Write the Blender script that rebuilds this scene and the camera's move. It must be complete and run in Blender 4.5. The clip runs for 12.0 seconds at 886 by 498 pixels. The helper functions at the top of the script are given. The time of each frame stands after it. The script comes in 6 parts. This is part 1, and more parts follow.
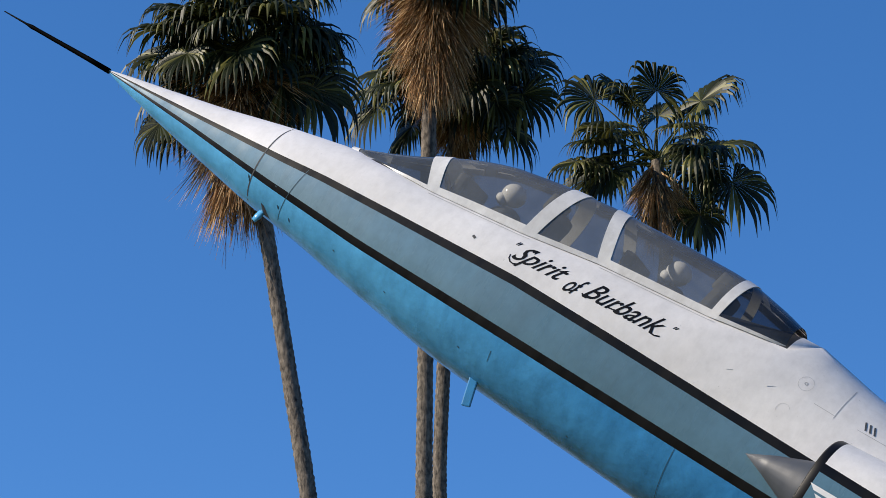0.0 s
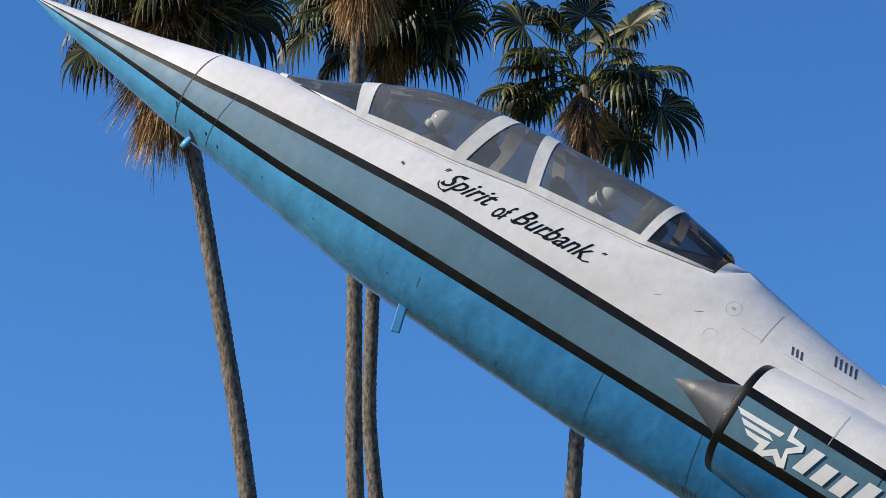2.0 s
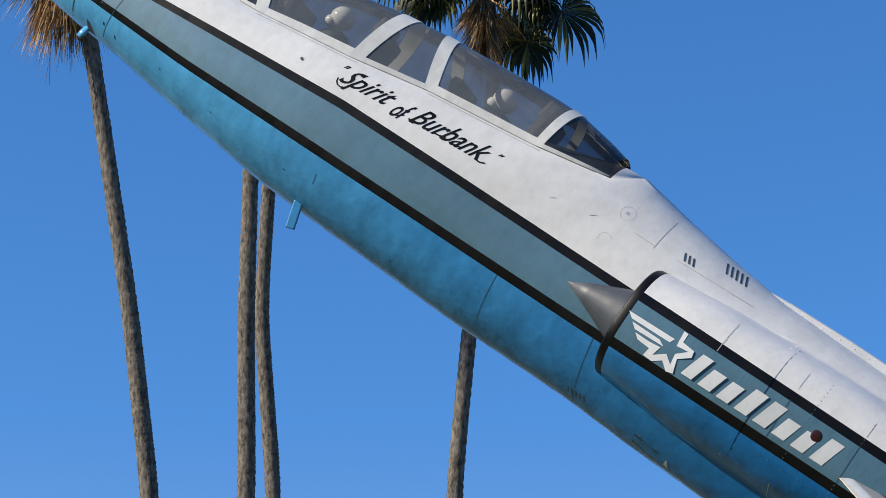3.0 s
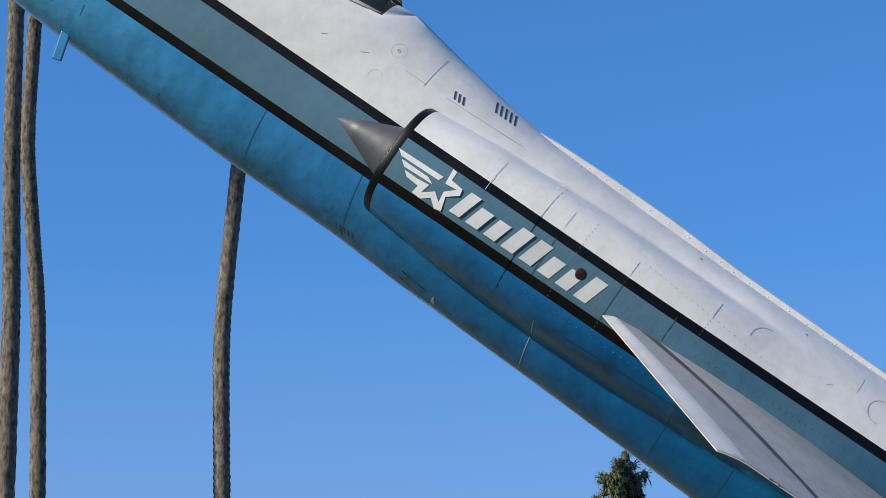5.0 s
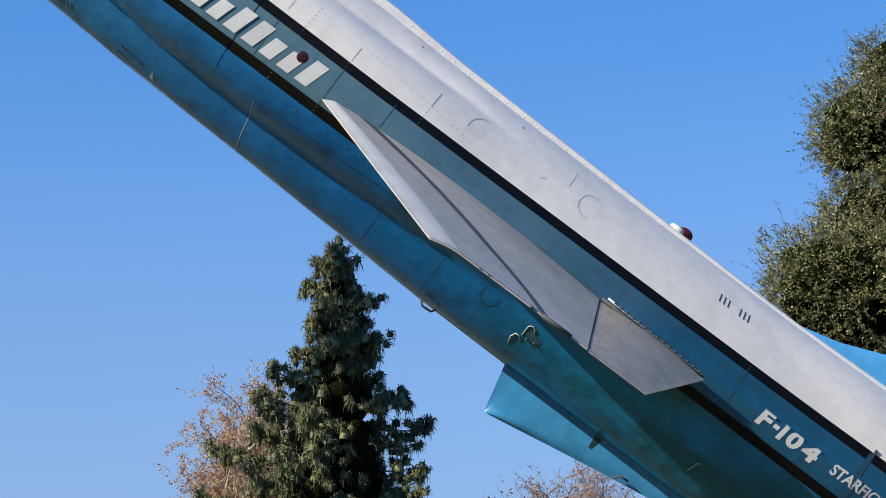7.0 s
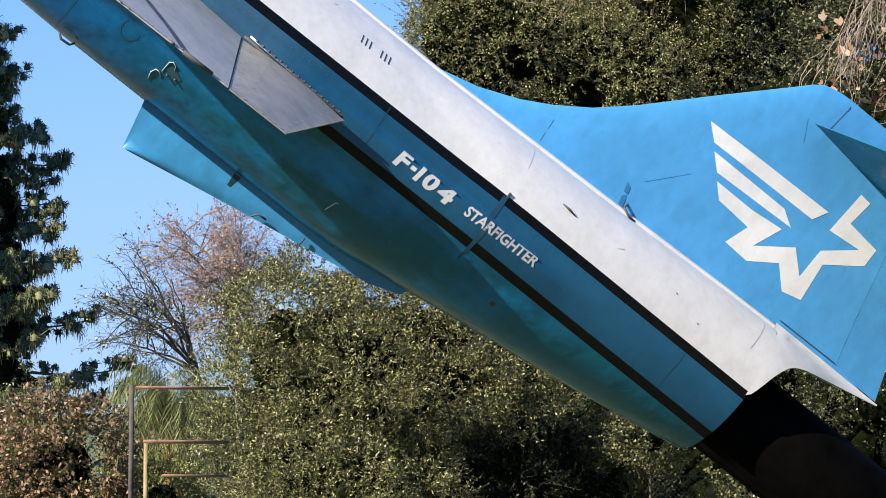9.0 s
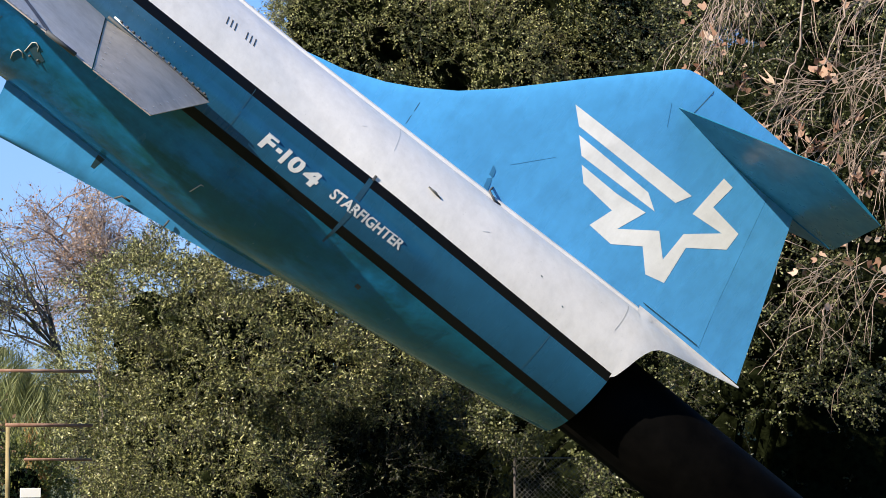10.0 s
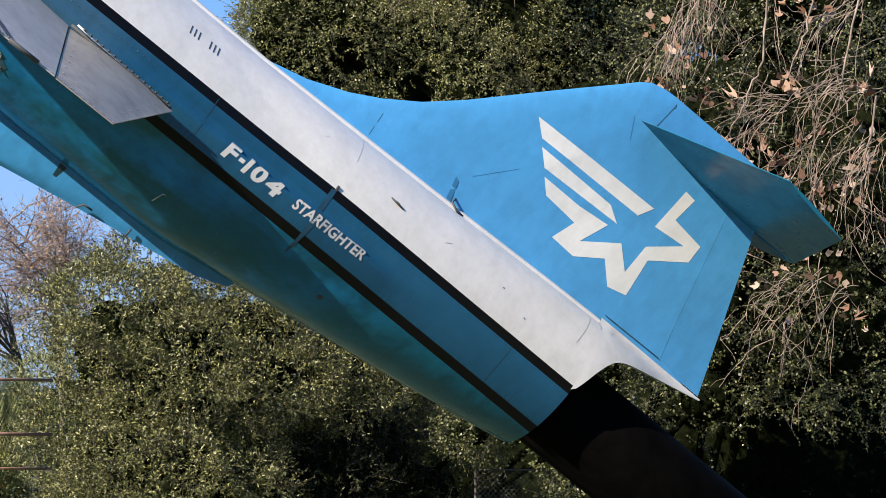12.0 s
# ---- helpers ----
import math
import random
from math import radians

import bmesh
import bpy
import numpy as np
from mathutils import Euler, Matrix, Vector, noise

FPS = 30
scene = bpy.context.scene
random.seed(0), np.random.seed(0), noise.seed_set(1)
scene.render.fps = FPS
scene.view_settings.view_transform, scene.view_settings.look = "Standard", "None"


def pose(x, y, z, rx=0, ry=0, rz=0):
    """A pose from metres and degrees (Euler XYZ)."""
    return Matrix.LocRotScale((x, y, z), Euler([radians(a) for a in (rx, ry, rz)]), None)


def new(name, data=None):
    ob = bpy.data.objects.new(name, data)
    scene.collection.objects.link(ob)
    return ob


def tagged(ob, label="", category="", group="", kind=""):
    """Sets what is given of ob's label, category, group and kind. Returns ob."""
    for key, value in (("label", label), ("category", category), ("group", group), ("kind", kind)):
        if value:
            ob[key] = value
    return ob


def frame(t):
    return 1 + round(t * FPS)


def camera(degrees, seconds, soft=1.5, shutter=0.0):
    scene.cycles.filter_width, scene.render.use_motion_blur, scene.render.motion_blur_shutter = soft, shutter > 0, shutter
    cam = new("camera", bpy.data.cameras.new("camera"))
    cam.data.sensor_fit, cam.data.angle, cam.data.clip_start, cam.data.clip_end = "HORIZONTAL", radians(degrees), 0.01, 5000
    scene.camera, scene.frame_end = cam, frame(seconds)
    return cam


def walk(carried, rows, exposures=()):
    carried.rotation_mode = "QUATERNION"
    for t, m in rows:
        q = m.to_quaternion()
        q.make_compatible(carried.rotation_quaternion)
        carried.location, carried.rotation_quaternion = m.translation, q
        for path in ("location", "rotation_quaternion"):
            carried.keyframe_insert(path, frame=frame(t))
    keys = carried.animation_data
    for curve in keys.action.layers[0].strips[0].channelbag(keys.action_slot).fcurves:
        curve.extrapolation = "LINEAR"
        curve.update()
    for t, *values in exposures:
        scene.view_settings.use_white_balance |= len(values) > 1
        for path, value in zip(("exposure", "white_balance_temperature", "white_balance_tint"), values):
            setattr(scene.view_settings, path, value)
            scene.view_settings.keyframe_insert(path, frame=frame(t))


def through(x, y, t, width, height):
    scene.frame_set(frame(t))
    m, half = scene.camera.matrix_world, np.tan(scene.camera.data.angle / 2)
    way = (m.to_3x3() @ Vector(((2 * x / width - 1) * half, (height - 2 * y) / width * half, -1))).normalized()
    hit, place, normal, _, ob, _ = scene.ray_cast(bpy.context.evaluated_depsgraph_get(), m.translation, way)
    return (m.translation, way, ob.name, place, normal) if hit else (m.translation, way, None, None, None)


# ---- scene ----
# ================= camera =================
EYE = (0.0, 0.0, 1.7)
cam = camera(21.652, 12.0, soft=0.6)
walk(cam, [
    (0.0, pose(*EYE, 114.330, -0.510, 12.249)),
    (0.5, pose(*EYE, 114.299, -0.467, 12.222)),
    (1.0, pose(*EYE, 114.141, -0.511, 11.997)),
    (1.5, pose(*EYE, 113.546, -0.157, 11.652)),
    (2.0, pose(*EYE, 112.506, 0.343, 10.705)),
    (2.5, pose(*EYE, 111.400, 0.103, 9.202)),
    (3.0, pose(*EYE, 110.001, -0.124, 7.761)),
    (3.2, pose(*EYE, 109.636, 0.110, 7.278)),
    (4.8, pose(*EYE, 106.309, 0.604, 2.429)),
    (5.0, pose(*EYE, 105.916, 0.924, 2.116)),
    (5.5, pose(*EYE, 104.412, 0.594, 0.153)),
    (6.0, pose(*EYE, 103.313, 0.277, -1.630)),
    (6.5, pose(*EYE, 101.872, 0.049, -3.335)),
    (7.0, pose(*EYE, 100.491, 0.105, -5.222)),
    (7.5, pose(*EYE, 98.940, 0.218, -7.402)),
    (7.7, pose(*EYE, 98.037, 0.438, -8.046)),
    (9.3, pose(*EYE, 93.758, -0.001, -15.341)),
    (9.5, pose(*EYE, 93.705, 0.174, -15.958)),
    (10.0, pose(*EYE, 93.603, 0.056, -17.505)),
    (10.5, pose(*EYE, 93.555, -0.298, -17.938)),
    (11.0, pose(*EYE, 93.570, -0.180, -18.157)),
    (11.5, pose(*EYE, 93.706, -0.381, -18.297)),
    (12.0, pose(*EYE, 93.879, -0.289, -18.459)),
], exposures=[(0.0, 0.47, 6500, 10), (1.5, 0.48, 6500, 10), (3.0, 0.52, 6420, 7.5), (5.5, 0.49, 6380, 6), (7.5, 0.70, 6500, 9.5), (9.3, 1.12, 6500, 10), (10.2, 1.0, 6500, 10), (12.0, 0.90, 6500, 10)])

# ================= light =================
SUN_WAY = Vector((2.095, 1.11, -1.80)).normalized()
world = bpy.data.worlds.new("sky")
scene.world = world
world.use_nodes = True
wn = world.node_tree
sky = wn.nodes.new("ShaderNodeTexSky")
sky.sky_type = "NISHITA"
sky.sun_disc = False
sky.sun_elevation = math.asin(-SUN_WAY.z)
sky.sun_rotation = math.atan2(-SUN_WAY.x, -SUN_WAY.y)
sky.altitude = 1500.0
sky.air_density = 1.0
sky.dust_density = 0.0
sky.ozone_density = 4.0
# the low sky here is hardly paler than the high sky: a thin clear haze
way, lift, one = wn.nodes.new("ShaderNodeTexCoord"), wn.nodes.new("ShaderNodeMapping"), wn.nodes.new("ShaderNodeVectorMath")
lift.inputs["Location"].default_value = (0, 0, 0.115)
lift.inputs["Scale"].default_value = (1, 1, 0.81)
one.operation = "NORMALIZE"
wn.links.new(way.outputs["Generated"], lift.inputs["Vector"])
wn.links.new(lift.outputs[0], one.inputs[0])
wn.links.new(one.outputs[0], sky.inputs["Vector"])
deep = wn.nodes.new("ShaderNodeHueSaturation")
deep.inputs["Hue"].default_value = 0.5035
deep.inputs["Saturation"].default_value = 1.22
wn.links.new(sky.outputs[0], deep.inputs["Color"])
# pale lavender haze towards the horizon
split, haze, veil = wn.nodes.new("ShaderNodeSeparateXYZ"), wn.nodes.new("ShaderNodeMapRange"), wn.nodes.new("ShaderNodeMix")
wn.links.new(way.outputs["Generated"], split.inputs[0])
haze.inputs["From Min"].default_value, haze.inputs["From Max"].default_value = 0.0, 0.27
haze.inputs["To Min"].default_value, haze.inputs["To Max"].default_value = 0.72, 0.0
wn.links.new(split.outputs[2], haze.inputs["Value"])
veil.data_type = "RGBA"
veil.inputs[7].default_value = (1.58, 1.83, 2.38, 1)
wn.links.new(haze.outputs[0], veil.inputs[0])
wn.links.new(deep.outputs[0], veil.inputs[6])
wn.links.new(veil.outputs[2], wn.nodes["Background"].inputs[0])
wn.nodes["Background"].inputs[1].default_value = 0.135
sun = new("sun", bpy.data.lights.new("sun", "SUN"))
sun.data.energy = 5.0
sun.data.angle = radians(0.5)
sun.data.color = (1.0, 0.89, 0.73)
sun.matrix_world = SUN_WAY.to_track_quat("-Z", "Y").to_matrix().to_4x4()

# ================= materials =================


def nodes_of(name, rough=0.5, metal=0.0):
    m = bpy.data.materials.new(name)
    m.use_nodes = True
    n, l = m.node_tree.nodes, m.node_tree.links
    b = n["Principled BSDF"]
    b.inputs["Roughness"].default_value = rough
    b.inputs["Metallic"].default_value = metal
    return m, n, l, b


def ramp(n, stops):
    r = n.new("ShaderNodeValToRGB")
    el = r.color_ramp.elements
    while len(el) < len(stops):
        el.new(0.5)
    for e, (p, c) in zip(el, stops):
        e.position, e.color = p, (*c, 1)
    return r


def noise_tex(n, l, scale, detail=4.0, rough=0.55, stretch=None, coord="Object"):
    tc = n.new("ShaderNodeTexCoord")
    t = n.new("ShaderNodeTexNoise")
    t.inputs["Scale"].default_value = scale
    t.inputs["Detail"].default_value = detail
    t.inputs["Roughness"].default_value = rough
    if stretch:
        mp = n.new("ShaderNodeMapping")
        mp.inputs["Scale"].default_value = stretch
        l.new(tc.outputs[coord], mp.inputs["Vector"])
        l.new(mp.outputs[0], t.inputs["Vector"])
    else:
        l.new(tc.outputs[coord], t.inputs["Vector"])
    return t


def mixed(n, l, a, b, fac, mode="MIX"):
    x = n.new("ShaderNodeMix")
    x.data_type, x.blend_type = "RGBA", mode
    for sock, v in ((6, a), (7, b), (0, fac)):
        if hasattr(v, "is_linked") or hasattr(v, "node"):
            l.new(v, x.inputs[sock])
        elif sock == 0:
            x.inputs[0].default_value = v
        else:
            x.inputs[sock].default_value = (*v, 1)
    return x.outputs[2]


def tone(c, k):
    return tuple(min(1.0, v * k) for v in c)


def paint(name, colour, rough=0.38, dirt=0.5, chips=0.0, dent=0.02, faded=None, metal=0.0, aft=None, tail=None, reflected_green=None, ripples=0.07, nose=None, end=None):
    """Weathered gloss paint on sheet metal: faded patches, streaks, small chips, soft dents."""
    m, n, l, b = nodes_of(name, rough, metal)
    broad = noise_tex(n, l, 0.9, 3, 0.5)
    r1 = ramp(n, [(0.3, tone(colour, 0.86)), (0.7, faded or tone(colour, 1.1))])
    l.new(broad.outputs[0], r1.inputs[0])
    streak = noise_tex(n, l, 3.0, 6, 0.65, (2.2, 1.0, 0.45))
    r2 = ramp(n, [(0.46, (0, 0, 0)), (0.75, (dirt, dirt, dirt))])
    l.new(streak.outputs[0], r2.inputs[0])
    col = mixed(n, l, r1.outputs[0], tone(colour, 0.55), r2.outputs[0])
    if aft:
        # the light's change along the body put into the colour, with a ragged change-over
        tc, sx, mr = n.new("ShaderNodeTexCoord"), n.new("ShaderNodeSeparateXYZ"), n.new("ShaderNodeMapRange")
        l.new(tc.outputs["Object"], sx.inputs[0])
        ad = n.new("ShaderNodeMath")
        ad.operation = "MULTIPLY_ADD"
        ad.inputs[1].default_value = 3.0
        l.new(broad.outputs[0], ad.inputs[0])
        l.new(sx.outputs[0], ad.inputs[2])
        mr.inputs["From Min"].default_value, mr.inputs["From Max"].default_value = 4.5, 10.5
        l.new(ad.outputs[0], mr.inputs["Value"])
        aft_tone = mixed(n, l, aft, tone(aft, 0.6), r2.outputs[0])
        col = mixed(n, l, col, aft_tone, mr.outputs[0])
        # light and green reflections on the tail put into the colour
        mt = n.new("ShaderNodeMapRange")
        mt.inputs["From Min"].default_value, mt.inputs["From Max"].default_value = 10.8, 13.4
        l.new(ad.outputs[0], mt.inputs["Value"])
        tail_dark = tone(tail, 0.6)
        if reflected_green:
            # green reflections on the shaded rear put into the colour, in broken patches
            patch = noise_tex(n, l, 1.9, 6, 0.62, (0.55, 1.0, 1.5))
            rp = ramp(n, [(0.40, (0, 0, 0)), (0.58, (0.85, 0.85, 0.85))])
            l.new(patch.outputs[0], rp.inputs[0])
            tail = mixed(n, l, tail, reflected_green, rp.outputs[0])
        col = mixed(n, l, col, mixed(n, l, tail, tail_dark, r2.outputs[0]), mt.outputs[0])
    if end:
        # duller light on the last metres put into the colour, with dirt on white
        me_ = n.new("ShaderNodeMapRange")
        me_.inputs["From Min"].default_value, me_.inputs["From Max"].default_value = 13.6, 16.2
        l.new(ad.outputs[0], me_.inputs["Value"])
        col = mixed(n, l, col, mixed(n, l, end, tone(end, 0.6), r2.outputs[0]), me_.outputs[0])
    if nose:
        # brighter light on the nose put into the colour
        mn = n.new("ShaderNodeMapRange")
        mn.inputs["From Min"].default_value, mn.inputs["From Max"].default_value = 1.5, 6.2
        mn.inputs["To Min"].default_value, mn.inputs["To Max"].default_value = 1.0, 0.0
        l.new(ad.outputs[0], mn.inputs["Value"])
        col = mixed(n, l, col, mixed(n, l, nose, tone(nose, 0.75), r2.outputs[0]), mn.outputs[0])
    # soft grime in patches a hand wide, and rain streaks
    grime = noise_tex(n, l, 7.0, 7, 0.7)
    rg = ramp(n, [(0.42, (0, 0, 0)), (0.72, (dirt * 1.1,) * 3)])
    l.new(grime.outputs[0], rg.inputs[0])
    col = mixed(n, l, col, (0.55, 0.54, 0.52), rg.outputs[0], "MULTIPLY")
    mottle = noise_tex(n, l, 17.0, 5, 0.65, (1.0, 1.0, 0.6))
    rm = ramp(n, [(0.3, (0.80, 0.80, 0.80)), (0.62, (1.0, 1.0, 1.0))])
    l.new(mottle.outputs[0], rm.inputs[0])
    col = mixed(n, l, col, rm.outputs[0], 0.4, "MULTIPLY")
    fine = noise_tex(n, l, 34.0, 5, 0.6)
    r3 = ramp(n, [(0.68, (0, 0, 0)), (0.76, (chips, chips, chips))])
    l.new(fine.outputs[0], r3.inputs[0])
    col = mixed(n, l, col, (0.16, 0.17, 0.17), r3.outputs[0])
    l.new(col, b.inputs["Base Color"])
    rr = ramp(n, [(0.3, (rough - 0.08,) * 3), (0.75, (rough + 0.16,) * 3)])
    l.new(streak.outputs[0], rr.inputs[0])
    l.new(rr.outputs[0], b.inputs["Roughness"])
    dents = noise_tex(n, l, 2.6, 2, 0.4)
    bump = n.new("ShaderNodeBump")
    bump.inputs["Strength"].default_value = 0.5
    bump.inputs["Distance"].default_value = dent
    ripple = noise_tex(n, l, 11.0, 3, 0.5)
    both = n.new("ShaderNodeMath")
    both.operation = "MULTIPLY_ADD"
    both.inputs[1].default_value = ripples
    l.new(ripple.outputs[0], both.inputs[0])
    l.new(dents.outputs[0], both.inputs[2])
    l.new(both.outputs[0], bump.inputs["Height"])
    l.new(bump.outputs[0], b.inputs["Normal"])
    return m


def matte(name, a, b_, scale, rough=0.8, bumpy=0.0, stretch=None, metal=0.0, detail=5):
    """Two-tone surface with grain."""
    m, n, l, b = nodes_of(name, rough, metal)
    t = noise_tex(n, l, scale, detail, 0.6, stretch)
    r = ramp(n, [(0.32, a), (0.68, b_)])
    l.new(t.outputs[0], r.inputs[0])
    l.new(r.outputs[0], b.inputs["Base Color"])
    if bumpy:
        bump = n.new("ShaderNodeBump")
        bump.inputs["Strength"].default_value = 0.6
        bump.inputs["Distance"].default_value = bumpy
        l.new(t.outputs[0], bump.inputs["Height"])
        l.new(bump.outputs[0], b.inputs["Normal"])
    return m


def leafy(name, stops, rough=0.45, through=0.25, spec=0.5):
    """Leaf surface: every leaf its own tone, light passing through."""
    m, n, l, b = nodes_of(name, rough)
    g = n.new("ShaderNodeNewGeometry")
    r = ramp(n, stops)
    l.new(g.outputs["Random Per Island"], r.inputs[0])
    l.new(r.outputs[0], b.inputs["Base Color"])
    b.inputs["Specular IOR Level"].default_value = spec
    tr = n.new("ShaderNodeBsdfTranslucent")
    l.new(r.outputs[0], tr.inputs[0])
    mx = n.new("ShaderNodeMixShader")
    mx.inputs[0].default_value = through
    l.new(b.outputs[0], mx.inputs[1])
    l.new(tr.outputs[0], mx.inputs[2])
    l.new(mx.outputs[0], n["Material Output"].inputs[0])
    return m


# aft, tail, end and nose tones hold the light along the body
WHITE = paint("white_paint", (0.71, 0.70, 0.69), 0.40, 0.18, 0.4, 0.015, aft=(0.775, 0.757, 0.725), tail=(0.775, 0.757, 0.725), end=(0.65, 0.64, 0.635))
BLACK = paint("black_paint", (0.003, 0.003, 0.0035), 0.42, 0.3, 0.0, 0.008)
BLACK.node_tree.nodes["Principled BSDF"].inputs["Specular IOR Level"].default_value = 0.2
BAND = paint("slate_blue_paint", (0.125, 0.23, 0.305), 0.24, 0.30, 0.16, 0.011, aft=(0.085, 0.175, 0.245), tail=(0.014, 0.092, 0.18), nose=(0.27, 0.38, 0.46))
BLUE = paint("sky_blue_paint", (0.058, 0.315, 0.66), 0.17, 0.36, 0.22, 0.034, faded=(0.105, 0.41, 0.73), aft=(0.004, 0.13, 0.40), tail=(0.012, 0.21, 0.49), end=(0.008, 0.125, 0.205), reflected_green=(0.006, 0.085, 0.085), ripples=0.22, nose=(0.13, 0.44, 0.75))
FINBLUE = paint("fin_blue_paint", (0.072, 0.322, 0.655), 0.24, 0.28, 0.12, 0.008)
for coat in (BAND, BLUE):
    coat.node_tree.nodes["Principled BSDF"].inputs["Specular IOR Level"].default_value = 0.33
VENTRALBLUE = paint("ventral_blue_paint", (0.045, 0.27, 0.58), 0.3, 0.4, 0.2, 0.006)
# darker blue: the underside's shade and reflected trees put into the colour
STABBLUE = paint("tailplane_shaded_blue", (0.012, 0.135, 0.225), 0.3, 0.4, 0.15, 0.006)
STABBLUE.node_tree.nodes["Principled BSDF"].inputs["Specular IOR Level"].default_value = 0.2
GREY = paint("wing_grey_metal", (0.52, 0.475, 0.41), 0.42, 0.35, 0.1, 0.004)
FLAPGREY = paint("flap_grey_metal", (0.39, 0.345, 0.28), 0.42, 0.5, 0.25, 0.004)
# two paler greys hold the light on the wing's front
LEADGREY = paint("leading_lit_grey", (0.50, 0.52, 0.54), 0.4, 0.3, 0.1, 0.003)
MIDGREY = paint("front_tone_grey", (0.43, 0.415, 0.39), 0.42, 0.3, 0.1, 0.003)
FRAMEGREY = paint("canopy_frame_paint", (0.66, 0.66, 0.645), 0.42, 0.4, 0.4, 0.002)
SPIKE = paint("bare_metal_grey", (0.055, 0.062, 0.075), 0.5, 0.2, 0.1, 0.004)
LETTER = paint("letter_white", (0.72, 0.73, 0.74), 0.45, 0.2, 0.3, 0.0)
SEAM = matte("seam_dark", (0.03, 0.035, 0.04), (0.07, 0.075, 0.08), 6.0, 0.7)
SEAMLIGHT = matte("seam_filler", (0.42, 0.44, 0.45), (0.62, 0.62, 0.62), 6.0, 0.6)
SEAMGREY = matte("seam_grey", (0.36, 0.36, 0.355), (0.50, 0.50, 0.49), 6.0, 0.6)
SEAMBLUE = matte("seam_blue", (0.012, 0.05, 0.08), (0.03, 0.09, 0.14), 6.0, 0.6)
COCKPIT = matte("cockpit_dark", (0.010, 0.011, 0.013), (0.03, 0.031, 0.033), 9.0, 0.7)
POLE = matte("pole_black", (0.0007, 0.0007, 0.0007), (0.0025, 0.0022, 0.002), 4.0, 0.62, 0.002)
POLE.node_tree.nodes["Principled BSDF"].inputs["Specular IOR Level"].default_value = 0.02
HELMET = matte("helmet_white", (0.70, 0.70, 0.70), (0.80, 0.80, 0.80), 3.0, 0.25)
SUIT = matte("mannequin_suit", (0.05, 0.055, 0.05), (0.10, 0.10, 0.09), 12.0, 0.8)
REDGLASS, _n, _l, _b = nodes_of("red_lens", 0.12)
REDDARK, _n, _l, _b2 = nodes_of("dark_red_lens", 0.35)
_b2.inputs["Base Color"].default_value = (0.03, 0.005, 0.004, 1)
_b.inputs["Base Color"].default_value = (0.09, 0.006, 0.006, 1)
CHROME = matte("galvanised", (0.5, 0.5, 0.5), (0.7, 0.7, 0.7), 30.0, 0.4, 0, None, 0.6)
RUST = matte("rusty_pipe", (0.16, 0.075, 0.045), (0.33, 0.19, 0.13), 7.0, 0.75, 0.003)


def glazing(name, tint, haze, hue):
    """Thin aged acrylic: clear, a grey dust film, gloss by Fresnel."""
    m = bpy.data.materials.new(name)
    m.use_nodes = True
    n, l = m.node_tree.nodes, m.node_tree.links
    n.remove(n["Principled BSDF"])
    tr, gl, df = n.new("ShaderNodeBsdfTransparent"), n.new("ShaderNodeBsdfGlossy"), n.new("ShaderNodeBsdfDiffuse")
    tr.inputs[0].default_value = (*tint, 1)
    gl.inputs["Roughness"].default_value = 0.06
    t = noise_tex(n, l, 5.0, 5, 0.6)
    r = ramp(n, [(0.3, tone(hue, 0.7)), (0.7, hue)])
    l.new(t.outputs[0], r.inputs[0])
    l.new(r.outputs[0], df.inputs[0])
    a, f, c = n.new("ShaderNodeMixShader"), n.new("ShaderNodeFresnel"), n.new("ShaderNodeMixShader")
    f.inputs[0].default_value = 1.45
    a.inputs[0].default_value = haze
    l.new(tr.outputs[0], a.inputs[1])
    l.new(df.outputs[0], a.inputs[2])
    l.new(f.outputs[0], c.inputs[0])
    l.new(a.outputs[0], c.inputs[1])
    l.new(gl.outputs[0], c.inputs[2])
    l.new(c.outputs[0], n["Material Output"].inputs[0])
    return m


GLASS = glazing("canopy_acrylic", (0.66, 0.675, 0.69), 0.47, (0.195, 0.21, 0.22))
GLASSFRONT = glazing("windshield_glass", (0.45, 0.48, 0.50), 0.38, (0.13, 0.145, 0.155))
GLASSDARK = glazing("rear_acrylic", (0.35, 0.37, 0.40), 0.10, (0.15, 0.17, 0.2))

# ================= building helpers =================


def lerp_table(table, x):
    return float(np.interp(x, [p[0] for p in table], [p[1] for p in table]))


def mesh_of(name, verts, faces, mats=(), idx=None, smooth=True):
    me = bpy.data.meshes.new(name)
    me.from_pydata([tuple(v) for v in verts], [], faces)
    for m in mats:
        me.materials.append(m)
    if idx is not None:
        me.polygons.foreach_set("material_index", np.array(idx, dtype=np.int32))
    me.polygons.foreach_set("use_smooth", np.full(len(me.polygons), smooth))
    me.update()
    return me


def put(name, me, parent=None, label="", m=None):
    ob = new(name, me)
    if parent is not None:
        ob.parent = parent
    if m is not None:
        ob.matrix_basis = m
    return tagged(ob, label)


def part(name, bm, material, parent=None, label="", smooth=False):
    me = bpy.data.meshes.new(name)
    bm.to_mesh(me)
    bm.free()
    me.materials.append(material)
    me.polygons.foreach_set("use_smooth", np.full(len(me.polygons), smooth))
    return put(name, me, parent, label)


def fix_normals(me):
    bm = bmesh.new()
    bm.from_mesh(me)
    bmesh.ops.recalc_face_normals(bm, faces=bm.faces)
    bm.to_mesh(me)
    bm.free()
    return me


